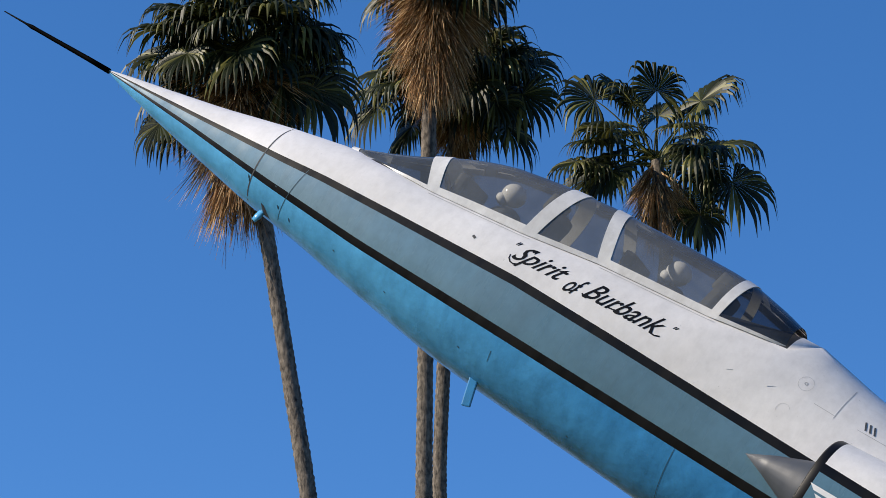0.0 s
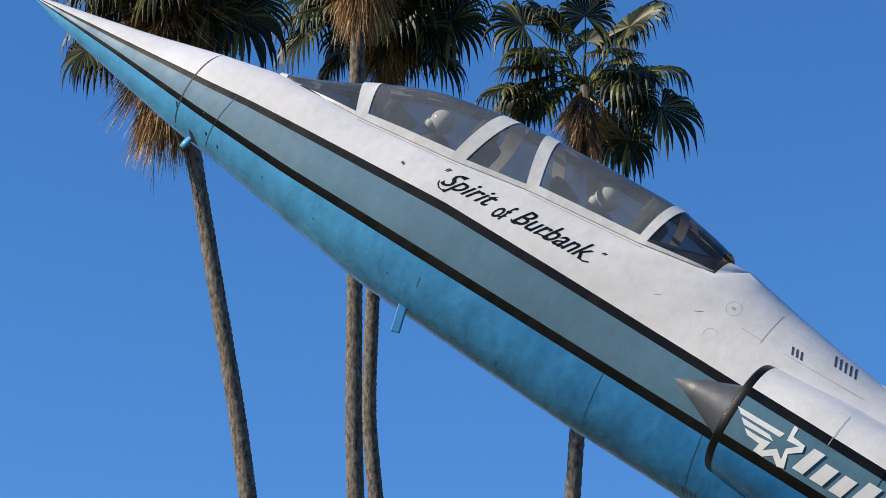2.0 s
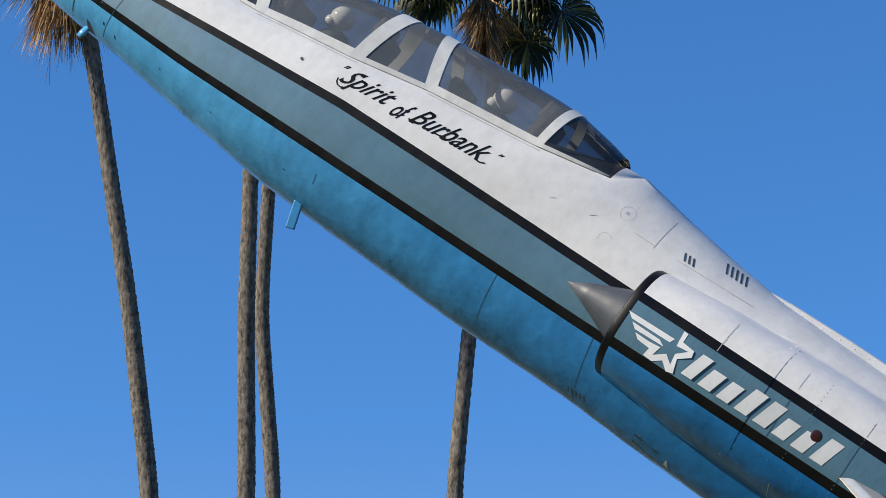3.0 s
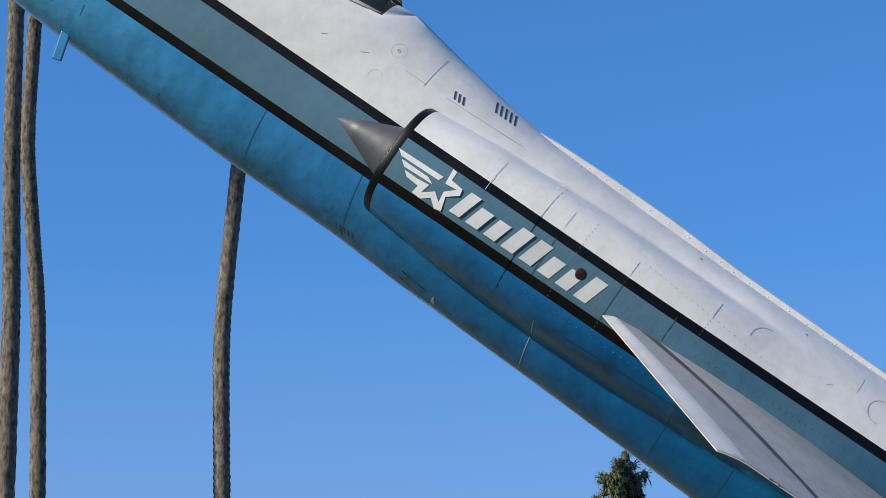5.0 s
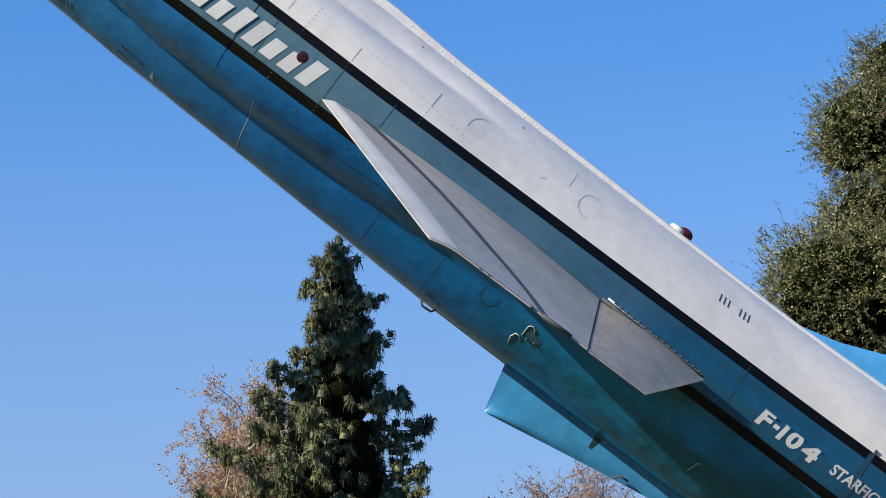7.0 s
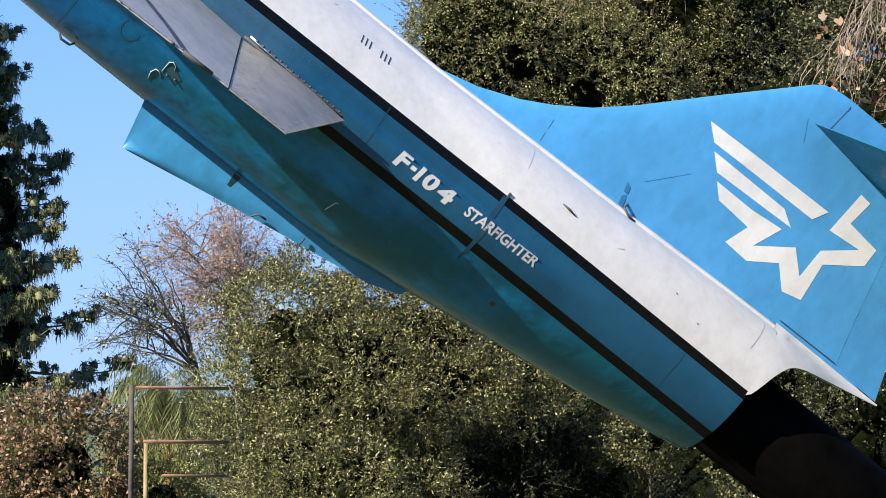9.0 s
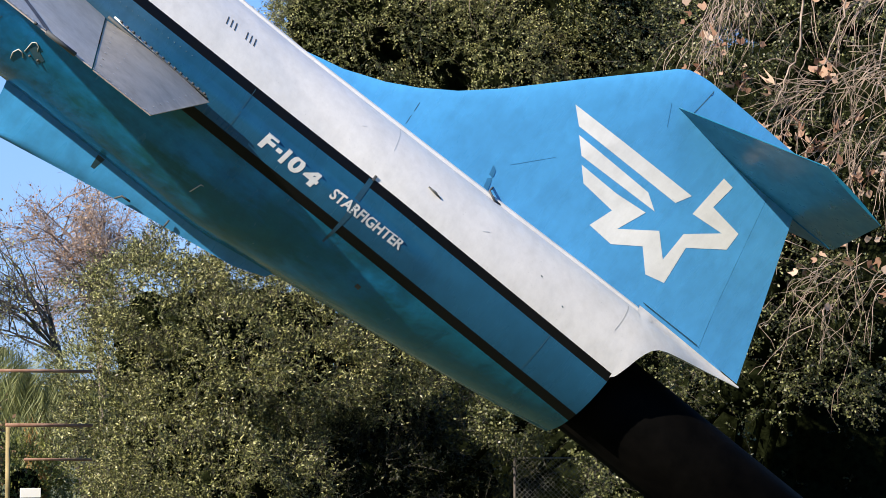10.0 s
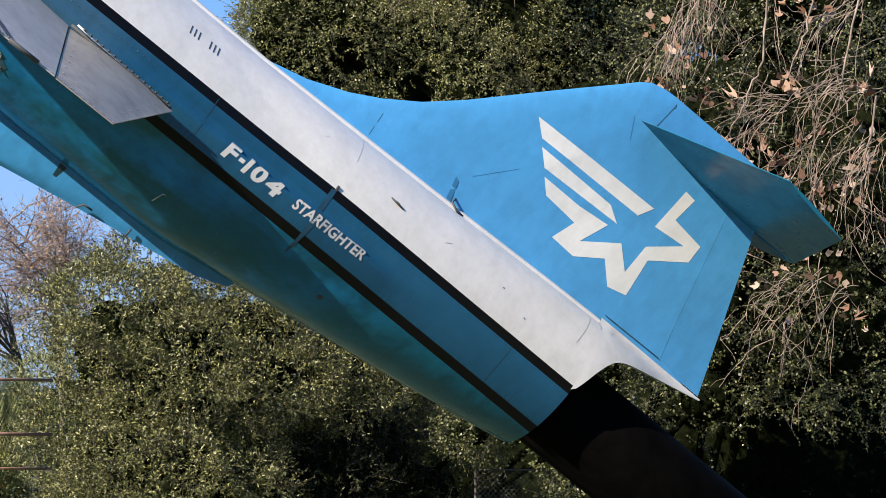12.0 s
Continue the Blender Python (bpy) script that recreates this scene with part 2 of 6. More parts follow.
def tube(name, pts, radii, material, parent=None, label="", sides=10, flat=1.0, caps=True):
    """A tube along points, its radius given at each."""
    pts = [Vector(p) for p in pts]
    if not hasattr(radii, "__len__"):
        radii = [radii] * len(pts)
    verts, faces = [], []
    turn, last = None, None
    for i, p in enumerate(pts):
        d = (pts[min(i + 1, len(pts) - 1)] - pts[max(i - 1, 0)]).normalized()
        turn = d.to_track_quat("Z", "Y") if turn is None else last.rotation_difference(d) @ turn
        last = d
        q = turn.to_matrix()
        for k in range(sides):
            a = 2 * math.pi * k / sides
            verts.append(p + q @ Vector((radii[i] * math.cos(a), radii[i] * flat * math.sin(a), 0)))
    for i in range(len(pts) - 1):
        for k in range(sides):
            k2 = (k + 1) % sides
            faces.append((i * sides + k, i * sides + k2, (i + 1) * sides + k2, (i + 1) * sides + k))
    if caps:
        faces.append(tuple(range(sides))[::-1])
        faces.append(tuple((len(pts) - 1) * sides + k for k in range(sides)))
    me = mesh_of(name, verts, faces, [material])
    return put(name, me, parent, label)


def block(name, size, at, material, parent=None, label="", bevel=0.01, turn=(0, 0, 0)):
    bm = bmesh.new()
    bmesh.ops.create_cube(bm, size=1)
    bmesh.ops.scale(bm, vec=size, verts=bm.verts)
    if bevel:
        bmesh.ops.bevel(bm, geom=bm.edges[:], offset=bevel, segments=2, profile=0.6, affect="EDGES")
    bmesh.ops.transform(bm, matrix=pose(*at, *turn), verts=bm.verts)
    return part(name, bm, material, parent, label)

# ================= the aircraft (own axes: x aft, y starboard, z up) =================
jet = new("jet_aircraft")
jet.matrix_world = Matrix(((0.80463, 0.06948, 0.5897, -6.3406), (0.03065, 0.98695, -0.15811, 15.7743),
                           (-0.59299, 0.1453, 0.792, 10.8731), (0, 0, 0, 1)))
tagged(jet, "white and sky blue two-seat jet mounted nose-up on a pole", "aircraft")

TOP = [(0, 0.004), (0.27, 0.065), (0.6, 0.13), (1.13, 0.24), (1.76, 0.395), (2.29, 0.505), (2.6, 0.53), (3.2, 0.57),
       (4.0, 0.66), (4.6, 0.75), (5.5, 0.86), (6.0, 1.0), (6.24, 1.06), (6.8, 0.95), (7.2, 0.885), (7.6, 0.83), (8.2, 0.80),
       (9.2, 0.765), (10, 0.755), (11, 0.74), (12.3, 0.735), (13, 0.75), (14.2, 0.78), (15.0, 0.81), (15.47, 0.82)]
BOT = [(0, -0.004), (0.27, -0.07), (0.6, -0.13), (1.13, -0.215), (1.76, -0.31), (2.29, -0.36), (2.8, -0.43), (3.4, -0.50),
       (3.76, -0.54), (4.2, -0.565), (4.9, -0.585), (5.7, -0.61), (6.7, -0.61), (7.3, -0.64), (8.3, -0.665), (9.3, -0.695),
       (10.1, -0.72), (11.7, -0.735), (12.5, -0.735), (13.16, -0.645), (13.65, -0.58), (14.14, -0.52), (14.63, -0.455), (15.12, -0.385), (15.47, -0.325)]
WID = [(0, 0.004), (0.27, 0.065), (0.6, 0.125), (1.13, 0.22), (1.76, 0.335), (2.29, 0.41), (3.0, 0.47), (4, 0.53), (5, 0.56),
       (6, 0.58), (7, 0.62), (8, 0.66), (9, 0.70), (10, 0.73), (11, 0.74), (12, 0.735), (13, 0.70), (14, 0.63), (15, 0.56), (15.47, 0.53)]
BOXY = [(0, 2.0), (2.3, 2.1), (2.8, 3.0), (5.6, 3.0), (6.3, 2.2), (7.5, 2.0), (15.6, 2.0)]
SILL = [(2.3, 0.48), (3.16, 0.505), (3.98, 0.59), (4.61, 0.69), (5.54, 0.77), (6.24, 0.88)]
LINE1 = [(0, 0.0), (1.0, 0.055), (1.97, 0.115), (2.39, 0.15), (3.14, 0.19), (4.2, 0.245), (5.2, 0.245), (7, 0.232), (9, 0.215),
         (11.4, 0.235), (12.35, 0.245), (13.3, 0.26), (15.6, 0.248)]
LINE2 = [(0, -0.003), (1.04, -0.045), (1.96, -0.10), (2.93, -0.135), (16, -0.137)]


def stripe_half(x):
    return float(np.interp(x, [0, 0.8, 2.2, 4], [0.002, 0.014, 0.026, 0.034]))


def core(x):
    zt, zb = lerp_table(TOP, x), lerp_table(BOT, x)
    zc = zb + (zt - zb) * 0.5 if x < 2.3 or x > 7.4 else float(np.interp(x, [2.3, 3.2, 6.2, 7.4], [0.07, 0.02, 0.04, 0.09]))
    return zt, zb, zc, lerp_table(WID, x), lerp_table(BOXY, x)


def core_y(x, z):
    """Half width of the body at height z."""
    zt, zb, zc, w, nn = core(x)
    h, e = (zt - zc, nn) if z > zc else (zc - zb, 2.0)
    s = min(1.0, abs(z - zc) / max(h, 1e-4))
    return w * (1 - s ** e) ** (1 / e)


DUCT_A = [(6.86, 0.65), (7.4, 0.69), (8.4, 0.70), (9.5, 0.68), (10.5, 0.62), (11.5, 0.54), (12.5, 0.44), (13.4, 0.34)]
DUCT_B = [(6.86, 0.43), (7.4, 0.475), (8.4, 0.50), (9.5, 0.48), (10.5, 0.42), (11.5, 0.36), (12.5, 0.32), (13.4, 0.30)]


def duct(x):
    return 0.30, 0.078, lerp_table(DUCT_A, x), lerp_table(DUCT_B, x)


def duct_y(x, z):
    yc, zc, a, b = duct(x)
    s = abs(z - zc) / b
    return yc + a * (1 - s ** 2.7) ** (1 / 2.7) if s < 1 else 0.30 * max(0.0, 1 - (s - 1) * 3)


def soft_y(x, z):
    """Body and duct with a rounded fillet between them."""
    c, d = core_y(x, z), duct_y(x, z)
    soft = 0.5 * (c + d + math.sqrt((c - d) ** 2 + 0.0005 + 0.03 * min(1.0, max(0.0, (x - 8.4) / 1.6)))) - 0.002
    zt, zb = core(x)[:2]
    if x > 8.8 and z > 0.078:
        # further aft the duct and the back run into one rounded shoulder
        yc, zc, a, b = duct(x)
        s = min(1.0, (z - zc) / (zt - zc))
        k = min(1.0, (x - 8.8) / 1.3)
        k = k * k * (3 - 2 * k)
        soft = soft * (1 - k) + k * max(c, max(yc + a, lerp_table(WID, x)) * (1 - s ** 1.75) ** (1 / 1.75))
    h = min(1.0, max(0.0, (zt - z) / 0.05)) * min(1.0, max(0.0, (z - zb) / 0.05))
    return c + (max(c, soft) - c) * h


def body_y(x, z):
    """Half width of the whole body: behind the intakes the ducts blend into it."""
    if x < 7.94 or x > 14.0:
        return core_y(x, z)
    k = min(1.0, (14.0 - x) / 0.8)
    c = core_y(x, z)
    return c + (soft_y(x, z) - c) * k


def intake_y(x, z):
    k = min(1.0, max(0.0, (x - 6.95) / 0.6))
    return duct_y(x, z) * (1 - k) + soft_y(x, z) * k


def skin_y(x, z):
    if 6.9 < x < 8.0:
        return max(core_y(x, z), intake_y(x, z))
    return body_y(x, z)


def levels(x, zt, zb):
    """Heights of the paint borders, in order from the top."""
    s = stripe_half(x)
    a, b = lerp_table(LINE1, x), lerp_table(LINE2, x)
    e = (zt - zb) * 0.02
    out = [min(a + s, zt - e), min(a - s, zt - 2 * e), max(b + s, zb + 2 * e), max(b - s, zb + e)]
    return out


def loft_painted(name, stations, yz, zrange, mats, rows, parent, label, two_sided=True, top_rule=None):
    """Skin over stations; rows of the mesh follow the paint borders. yz(x, z) gives the half width."""
    verts, faces, idx = [], [], []
    n = None
    for x in stations:
        zt, zb = zrange(x)
        lv = levels(x, zt, zb)
        if top_rule:
            lv = [top_rule(x, zt)] + lv
        bounds = [zt] + lv + [zb]
        zs = []
        for k in range(len(bounds) - 1):
            a, b = bounds[k], bounds[k + 1]
            for i in range(rows[k]):
                f = i / rows[k]
                if k == 0:
                    f = f * f if not top_rule else f ** 1.6
                if k == len(bounds) - 2:
                    f = 1 - (1 - f) ** 2
                zs.append(a + (b - a) * f)
        zs.append(zb)
        n = len(zs)
        ring = [(x, -yz(x, z), z) for z in zs]
        if two_sided:
            ring += [(x, yz(x, z), z) for z in zs[-2:0:-1]]
        verts += ring
    seg = []
    for k, r in enumerate(rows):
        seg += [k] * r
    m = len(verts) // len(stations)
    span = m if two_sided else m - 1
    for i in range(len(stations) - 1):
        for k in range(span):
            k2 = (k + 1) % m
            faces.append((i * m + k, (i + 1) * m + k, (i + 1) * m + k2, i * m + k2))
            kk = k if k < n - 1 else 2 * (n - 1) - 1 - k
            s = seg[kk]
            xm = 0.5 * (stations[i] + stations[i + 1])
            idx.append(mats(s, xm))
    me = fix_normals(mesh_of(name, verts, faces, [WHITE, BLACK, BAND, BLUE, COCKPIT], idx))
    return put(name, me, parent, label)


stations = [0.0, 0.05, 0.12, 0.2, 0.3, 0.45] + [round(0.6 + 0.15 * i, 3) for i in range(101) if 0.6 + 0.15 * i <= 15.4] + [15.47]
stations = sorted(stations + [7.935, 7.945])


def body_mat(s, x):
    if s == 0:
        return 4 if 2.55 < x < 6.1 else 0
    return (4, 0, 1, 2, 1, 3)[s]


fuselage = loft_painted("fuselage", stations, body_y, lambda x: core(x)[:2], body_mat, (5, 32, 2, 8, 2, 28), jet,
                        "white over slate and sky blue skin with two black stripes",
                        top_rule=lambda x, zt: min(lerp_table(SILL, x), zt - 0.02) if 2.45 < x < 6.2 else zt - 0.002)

# exhaust opening: dark inner pipe
tube("jet_pipe", [(15.475, 0, 0.245), (14.2, 0, 0.2)], [0.515, 0.46], POLE, fuselage, "soot-black tailpipe opening", 28, caps=False)


def ribbon(name, pts, width, material, parent, lift=0.0018):
    """A narrow strip laid on the port skin through (x, z) points."""
    v, f = [], []
    for i, (x, z) in enumerate(pts):
        a, b = pts[max(i - 1, 0)], pts[min(i + 1, len(pts) - 1)]
        d = Vector((b[0] - a[0], b[1] - a[1])).normalized()
        nx, nz = -d.y * width / 2, d.x * width / 2
        for sx in (1, -1):
            xx, zz = x + sx * nx, z + sx * nz
            v.append((xx, -skin_y(xx, zz) - lift, zz))
    for i in range(len(pts) - 1):
        f.append((2 * i, 2 * i + 1, 2 * i + 3, 2 * i + 2))
    return put(name, fix_normals(mesh_of(name, v, f, [material])), parent)


def hoop(x, z0, z1, width=0.008, material=None, parent=None, slant=0.0, name="panel_seam", lift=0.0018):
    n = 26
    return ribbon(name, [(x + slant * (z0 - (z0 + (z1 - z0) * i / n)), z0 + (z1 - z0) * i / n) for i in range(n + 1)],
                  width, material or SEAM, parent or fuselage, lift)


# ---- air intakes ----
def build_intake(side):
    v, f, idx = [], [], []
    xs = [6.88, 6.93, 7.0, 7.1, 7.25, 7.4, 7.6, 7.8, 7.95, 8.0]
    rows = (10, 2, 6, 2, 9)
    for x in xs:
        yc, zc, a, b = duct(x)
        ext = 0.999 + 0.12 * min(1.0, max(0.0, (x - 7.0) / 0.5))
        lv = [zc + b * ext] + levels(x, zc + b, zc - b) + [zc - b * ext]
        ring = []
        for k in range(5):
            for i in range(rows[k]):
                g = i / rows[k]
                if k == 0:
                    g = g ** 2
                if k == 4:
                    g = 1 - (1 - g) ** 2
                z = lv[k] + (lv[k + 1] - lv[k]) * g
                ring.append(z)
        ring.append(lv[5])
        sink = -0.004 if x > 7.85 else 0.0
        pts = [(x, side * 0.28, ring[0])] + [(x, side * (intake_y(x, z) - sink - (0.005 if abs(z - zc) > b else 0)), z) for z in ring] + [(x, side * 0.28, ring[-1])]
        v += pts
    m = len(v) // len(xs)
    seg = [0] + sum([[k] * r for k, r in enumerate(rows)], []) + [4]
    for i in range(len(xs) - 1):
        for k in range(m - 1):
            f.append((i * m + k, (i + 1) * m + k, (i + 1) * m + k + 1, i * m + k + 1))
            idx.append(1 if i < 1 else (0, 1, 2, 1, 3)[seg[k]])
    base = len(v)
    # rolled lip and inner throat
    for j, (dx, sc) in enumerate(((-0.012, 0.985), (0.02, 0.955), (0.9, 0.9))):
        yc, zc, a, b = duct(6.9)
        for k in range(m):
            x, y, z = v[k]
            v.append((x + dx, side * (0.3 + (abs(y) - 0.3) * (sc if abs(y) > 0.31 else 1)), zc + (z - zc) * sc))
    for j in range(3):
        o = 0 if j == 0 else base + (j - 1) * m
        q = base + j * m
        for k in range(m - 1):
            f.append((o + k, o + k + 1, q + k + 1, q + k))
            idx.append(1 if j < 2 else 4)
    me = fix_normals(mesh_of("intake", v, f, [WHITE, BLACK, BAND, BLUE, COCKPIT], idx))
    ob = put("intake", me, jet, "side air intake with black lip")
    # half-cone shock body
    cv, cf = [], []
    n = 20
    tip = (6.36, side * 0.62, 0.06)
    cv.append(tip)
    rings = ((6.55, 0.088), (6.8, 0.195), (6.98, 0.25), (7.3, 0.27))
    for x, r in rings:
        for k in range(n):
            a = 2 * math.pi * k / n
            cv.append((x, side * (0.60 + 0.92 * r * math.cos(a)), 0.075 + r * math.sin(a)))
    for k in range(n):
        cf.append((0, 1 + k, 1 + (k + 1) % n))
        for j in range(len(rings) - 1):
            cf.append((1 + j * n + k, 1 + (j + 1) * n + k, 1 + (j + 1) * n + (k + 1) % n, 1 + j * n + (k + 1) % n))
    put("shock_cone", fix_normals(mesh_of("shock_cone", cv, cf, [SPIKE])), ob, "bare grey metal intake cone")
    return ob


intake = build_intake(-1)
build_intake(1)


# ---- flying surfaces ----
def airfoil_loft(name, sections, material, parent, label="", thick=0.035, edge=0.003, span_axis="y", steps=None, prof=None, drop=0.0, bend=lambda s, a: 0.0):
    """sections: (root point, chord, span coordinate...) as (x_le, x_te, a, b, t): a is y (wing) or z (fin), b the other one."""
    fr = steps or [0, 0.015, 0.05, 0.12, 0.25, 0.4, 0.55, 0.7, 0.85, 0.95, 1.0]
    v, f = [], []
    for xl, xt, a, b, t in sections:
        up, lo = [], []
        for s in fr:
            hgt = prof(s) * t if prof else max(edge, 0.5 * t * 4 * s * (1 - s) * (1 + 0.25 * (0.5 - s)))
            x = xl + (xt - xl) * s
            if span_axis == "y":
                dz = bend(s, abs(a)) - drop * s
                up.append((x, a, b + hgt + dz))
                lo.append((x, a, b - hgt + dz))
            else:
                up.append((x, b + hgt, a))
                lo.append((x, b - hgt, a))
        v += up + lo[::-1]
    m = 2 * len(fr)
    for i in range(len(sections) - 1):
        for k in range(m):
            k2 = (k + 1) % m
            f.append((i * m + k, i * m + k2, (i + 1) * m + k2, (i + 1) * m + k))
    f.append(tuple(range(m)))
    f.append(tuple((len(sections) - 1) * m + k for k in range(m)))
    me = fix_normals(mesh_of(name, v, f, [material]))
    ob = put(name, me, parent, label)
    es = ob.modifiers.new("edges", "EDGE_SPLIT")
    es.split_angle = radians(38)
    return ob


def wing_edges(y):
    """Leading edge, trailing edge and height at the distance y from the middle."""
    k = (y - 0.95) / 2.39
    return 8.703 + 1.184 * k, 11.90 - 0.50 * k, -0.02 - 0.4214 * k


# a reflection on the wing, painted as a dark strip
REFLECTION = matte("dark_reflection_grey", (0.045, 0.04, 0.04), (0.10, 0.09, 0.088), 5.0, 0.6)


def tip_thin(y):
    """The wing thins out towards its tip."""
    return float(np.interp(y, (2.7, 3.1, 3.3, 3.34), (1.0, 0.7, 0.3, 0.1)))


def build_wing(side):
    ys = [0.55, 0.95, 1.5, 2.1, 2.7, 3.1, 3.3, 3.34]
    hinge = lambda y: wing_edges(y)[0] + (wing_edges(y)[1] - wing_edges(y)[0]) * 0.722
    secs, fsecs = [], []
    lead = lambda k: 0.035 + 0.135 * k
    droop = lambda s, y: -0.034 * max(0.0, 1 - s / lead(max(0.0, (y - 1.0) / 2.33))) ** 1.6
    for y in ys:
        le, te, z = wing_edges(y)
        t = 0.034 * (te - le) * tip_thin(y)
        secs.append((le, hinge(y), side * y, z, t))
        if y >= 0.95:
            fsecs.append((hinge(y) + 0.012, te, side * y, z - 0.004, t * 0.55))
    w = airfoil_loft("wing", secs, GREY, jet, "light grey wing panel with a bright leading edge",
                     steps=[0, 0.01, 0.03, 0.055, 0.085, 0.12, 0.17, 0.23, 0.32, 0.36, 0.5, 0.7, 0.85, 1.0], bend=droop)
    airfoil_loft("flap", fsecs, FLAPGREY, w, "darker riveted trailing flap")
    # paler front and dark diagonal strip: reflections put into the wing's colour
    seam = lambda k: float(np.interp(k, (0, 0.32, 0.69, 1), (0.115, 0.275, 0.445, 0.70)))
    for nm, mat, s0, s1, lift in (("leading_strip", LEADGREY, lambda k: 0.004, lead, 0.003), ("front_tone", MIDGREY, lead, seam, 0.003),
                                  ("dark_reflection", REFLECTION, seam, lambda k: seam(k) + 0.055, 0.004)):
        v, f, nu, nk = [], [], 12, 24
        for i in range(nk + 1):
            k = i / nk
            y = 1.0 + 2.33 * k
            le, te, z = wing_edges(y)
            hx, t = hinge(y), 0.034 * (te - le) * tip_thin(y)
            for j in range(nu + 1):
                s = s0(k) + (s1(k) - s0(k)) * j / nu
                hgt = max(0.003, 0.5 * t * 4 * s * (1 - s) * (1 + 0.25 * (0.5 - s)))
                v.append((le + (hx - le) * s, side * y, z + hgt + lift + droop(s, y)))
        for i in range(nk):
            for j in range(nu):
                a = i * (nu + 1) + j
                f.append((a, a + 1, a + nu + 2, a + nu + 1))
        put(nm, fix_normals(mesh_of(nm, v, f, [mat])), w)
    return w


wing = build_wing(-1)
build_wing(1)

FIN_LE = [(0.70, 12.1), (0.75, 12.29), (0.83, 12.62), (0.95, 12.92), (1.07, 13.14), (1.24, 13.39), (1.46, 13.64), (1.92, 14.10), (2.30, 14.49), (2.41, 14.60), (2.465, 14.68), (2.49, 14.78), (2.50, 14.86)]
FIN_TE = [(0.70, 15.3), (0.82, 16.40), (0.84, 16.49), (2.05, 16.06), (2.47, 15.91), (2.50, 15.88)]


def fin_hinge(z):
    return float(np.interp(z, [0.86, 1.15, 2.15, 2.5], [16.06, 15.98, 15.76, 15.69]))


def fin_prof(s):
    """Half thickness of the fin along its chord: rounded nose, flat sides, blunt at the hinge."""
    return max(0.02, float(np.interp(s, [0, 0.01, 0.04, 0.12, 0.35, 0.7, 1.0], [0.02, 0.07, 0.15, 0.30, 0.5, 0.42, 0.22])))


fin_z = [0.70, 0.75, 0.83, 0.90, 0.95, 1.07, 1.24, 1.46, 1.7, 1.92, 2.12, 2.30, 2.41, 2.465, 2.49, 2.50]
inv = lambda tb, z: float(np.interp(z, [p[0] for p in tb], [p[1] for p in tb]))
fin = airfoil_loft("tail_fin", [(inv(FIN_LE, z), fin_hinge(z) if z >= 0.9 else inv(FIN_TE, z), z, 0.0, (0.15 - 0.045 * (z - 0.7)) * (1 if z < 2.45 else 0.6)) for z in fin_z],
                   FINBLUE, jet, "sky blue upright tail fin with a white star mark", span_axis="z", prof=fin_prof, steps=[0, 0.01, 0.04, 0.12, 0.35, 0.7, 1.0])
airfoil_loft("rudder", [(fin_hinge(z) + 0.002, inv(FIN_TE, z), z, 0.0, 0.15 - 0.045 * (z - 0.7)) for z in (0.862, 0.905, 1.2, 1.6, 2.0, 2.3, 2.45, 2.50)], FINBLUE, fin, "", span_axis="z", prof=lambda s: 0.215 - 0.19 * s)
# white fairing under the fin, reaching aft of the tailpipe
fv, ff = [], []
FAIR_LOW = [(15.46, 0.25), (15.49, 0.28), (15.51, 0.33), (15.535, 0.40), (15.56, 0.47), (15.60, 0.55), (15.645, 0.61), (15.70, 0.652), (15.78, 0.683), (15.9, 0.712), (16.05, 0.744), (16.2, 0.776), (16.35, 0.808), (16.5, 0.838)]
FN = 12
for x, zl in FAIR_LOW:
    zt = 0.85
    taper = 1 - ((x - 15.46) / 1.045) ** 2.2
    arc = []
    for i in range(FN + 1):
        z = zl + (zt - zl) * i / FN
        ridge = float(np.interp(z, (0.74, 0.822, 0.836, 0.85), (0.17, 0.128, 0.088, 0.085))) * float(np.interp(x, (15.46, 16.05, 16.5), (1.0, 0.65, 0.44)))
        arc.append((max((core_y(15.46, min(z, 0.812)) + 0.003) * taper, ridge), z))
    fv += [(x, -y, z) for y, z in arc] + [(x, y, z) for y, z in arc[::-1]]
FM = 2 * (FN + 1)
for i in range(len(FAIR_LOW) - 1):
    for k in range(FM):
        ff.append((i * FM + k, i * FM + (k + 1) % FM, (i + 1) * FM + (k + 1) % FM, (i + 1) * FM + k))
fairing = put("tail_fairing", fix_normals(mesh_of("tail_fairing", fv, ff, [WHITE])), jet, "white fairing tapering aft under the fin")
fairing.modifiers.new("edges", "EDGE_SPLIT").split_angle = radians(35)

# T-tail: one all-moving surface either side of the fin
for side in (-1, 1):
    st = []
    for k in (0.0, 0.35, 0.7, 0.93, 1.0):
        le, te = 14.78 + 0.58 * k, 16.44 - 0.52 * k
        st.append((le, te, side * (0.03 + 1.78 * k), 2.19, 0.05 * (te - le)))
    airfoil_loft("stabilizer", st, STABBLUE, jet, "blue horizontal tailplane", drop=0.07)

VENTRAL = [(-0.62, 10.78, 13.16), (-0.70, 10.80, 13.10), (-0.78, 10.82, 12.86), (-0.87, 10.84, 12.22), (-0.93, 10.855, 11.82), (-1.0, 10.87, 11.40), (-1.06, 10.885, 11.05), (-1.08, 10.89, 10.93)]
ventral = airfoil_loft("ventral_fin", [(a, b, z, 0.0, 0.06) for z, a, b in VENTRAL], VENTRALBLUE, jet, "blue fin below the rear belly", span_axis="z")

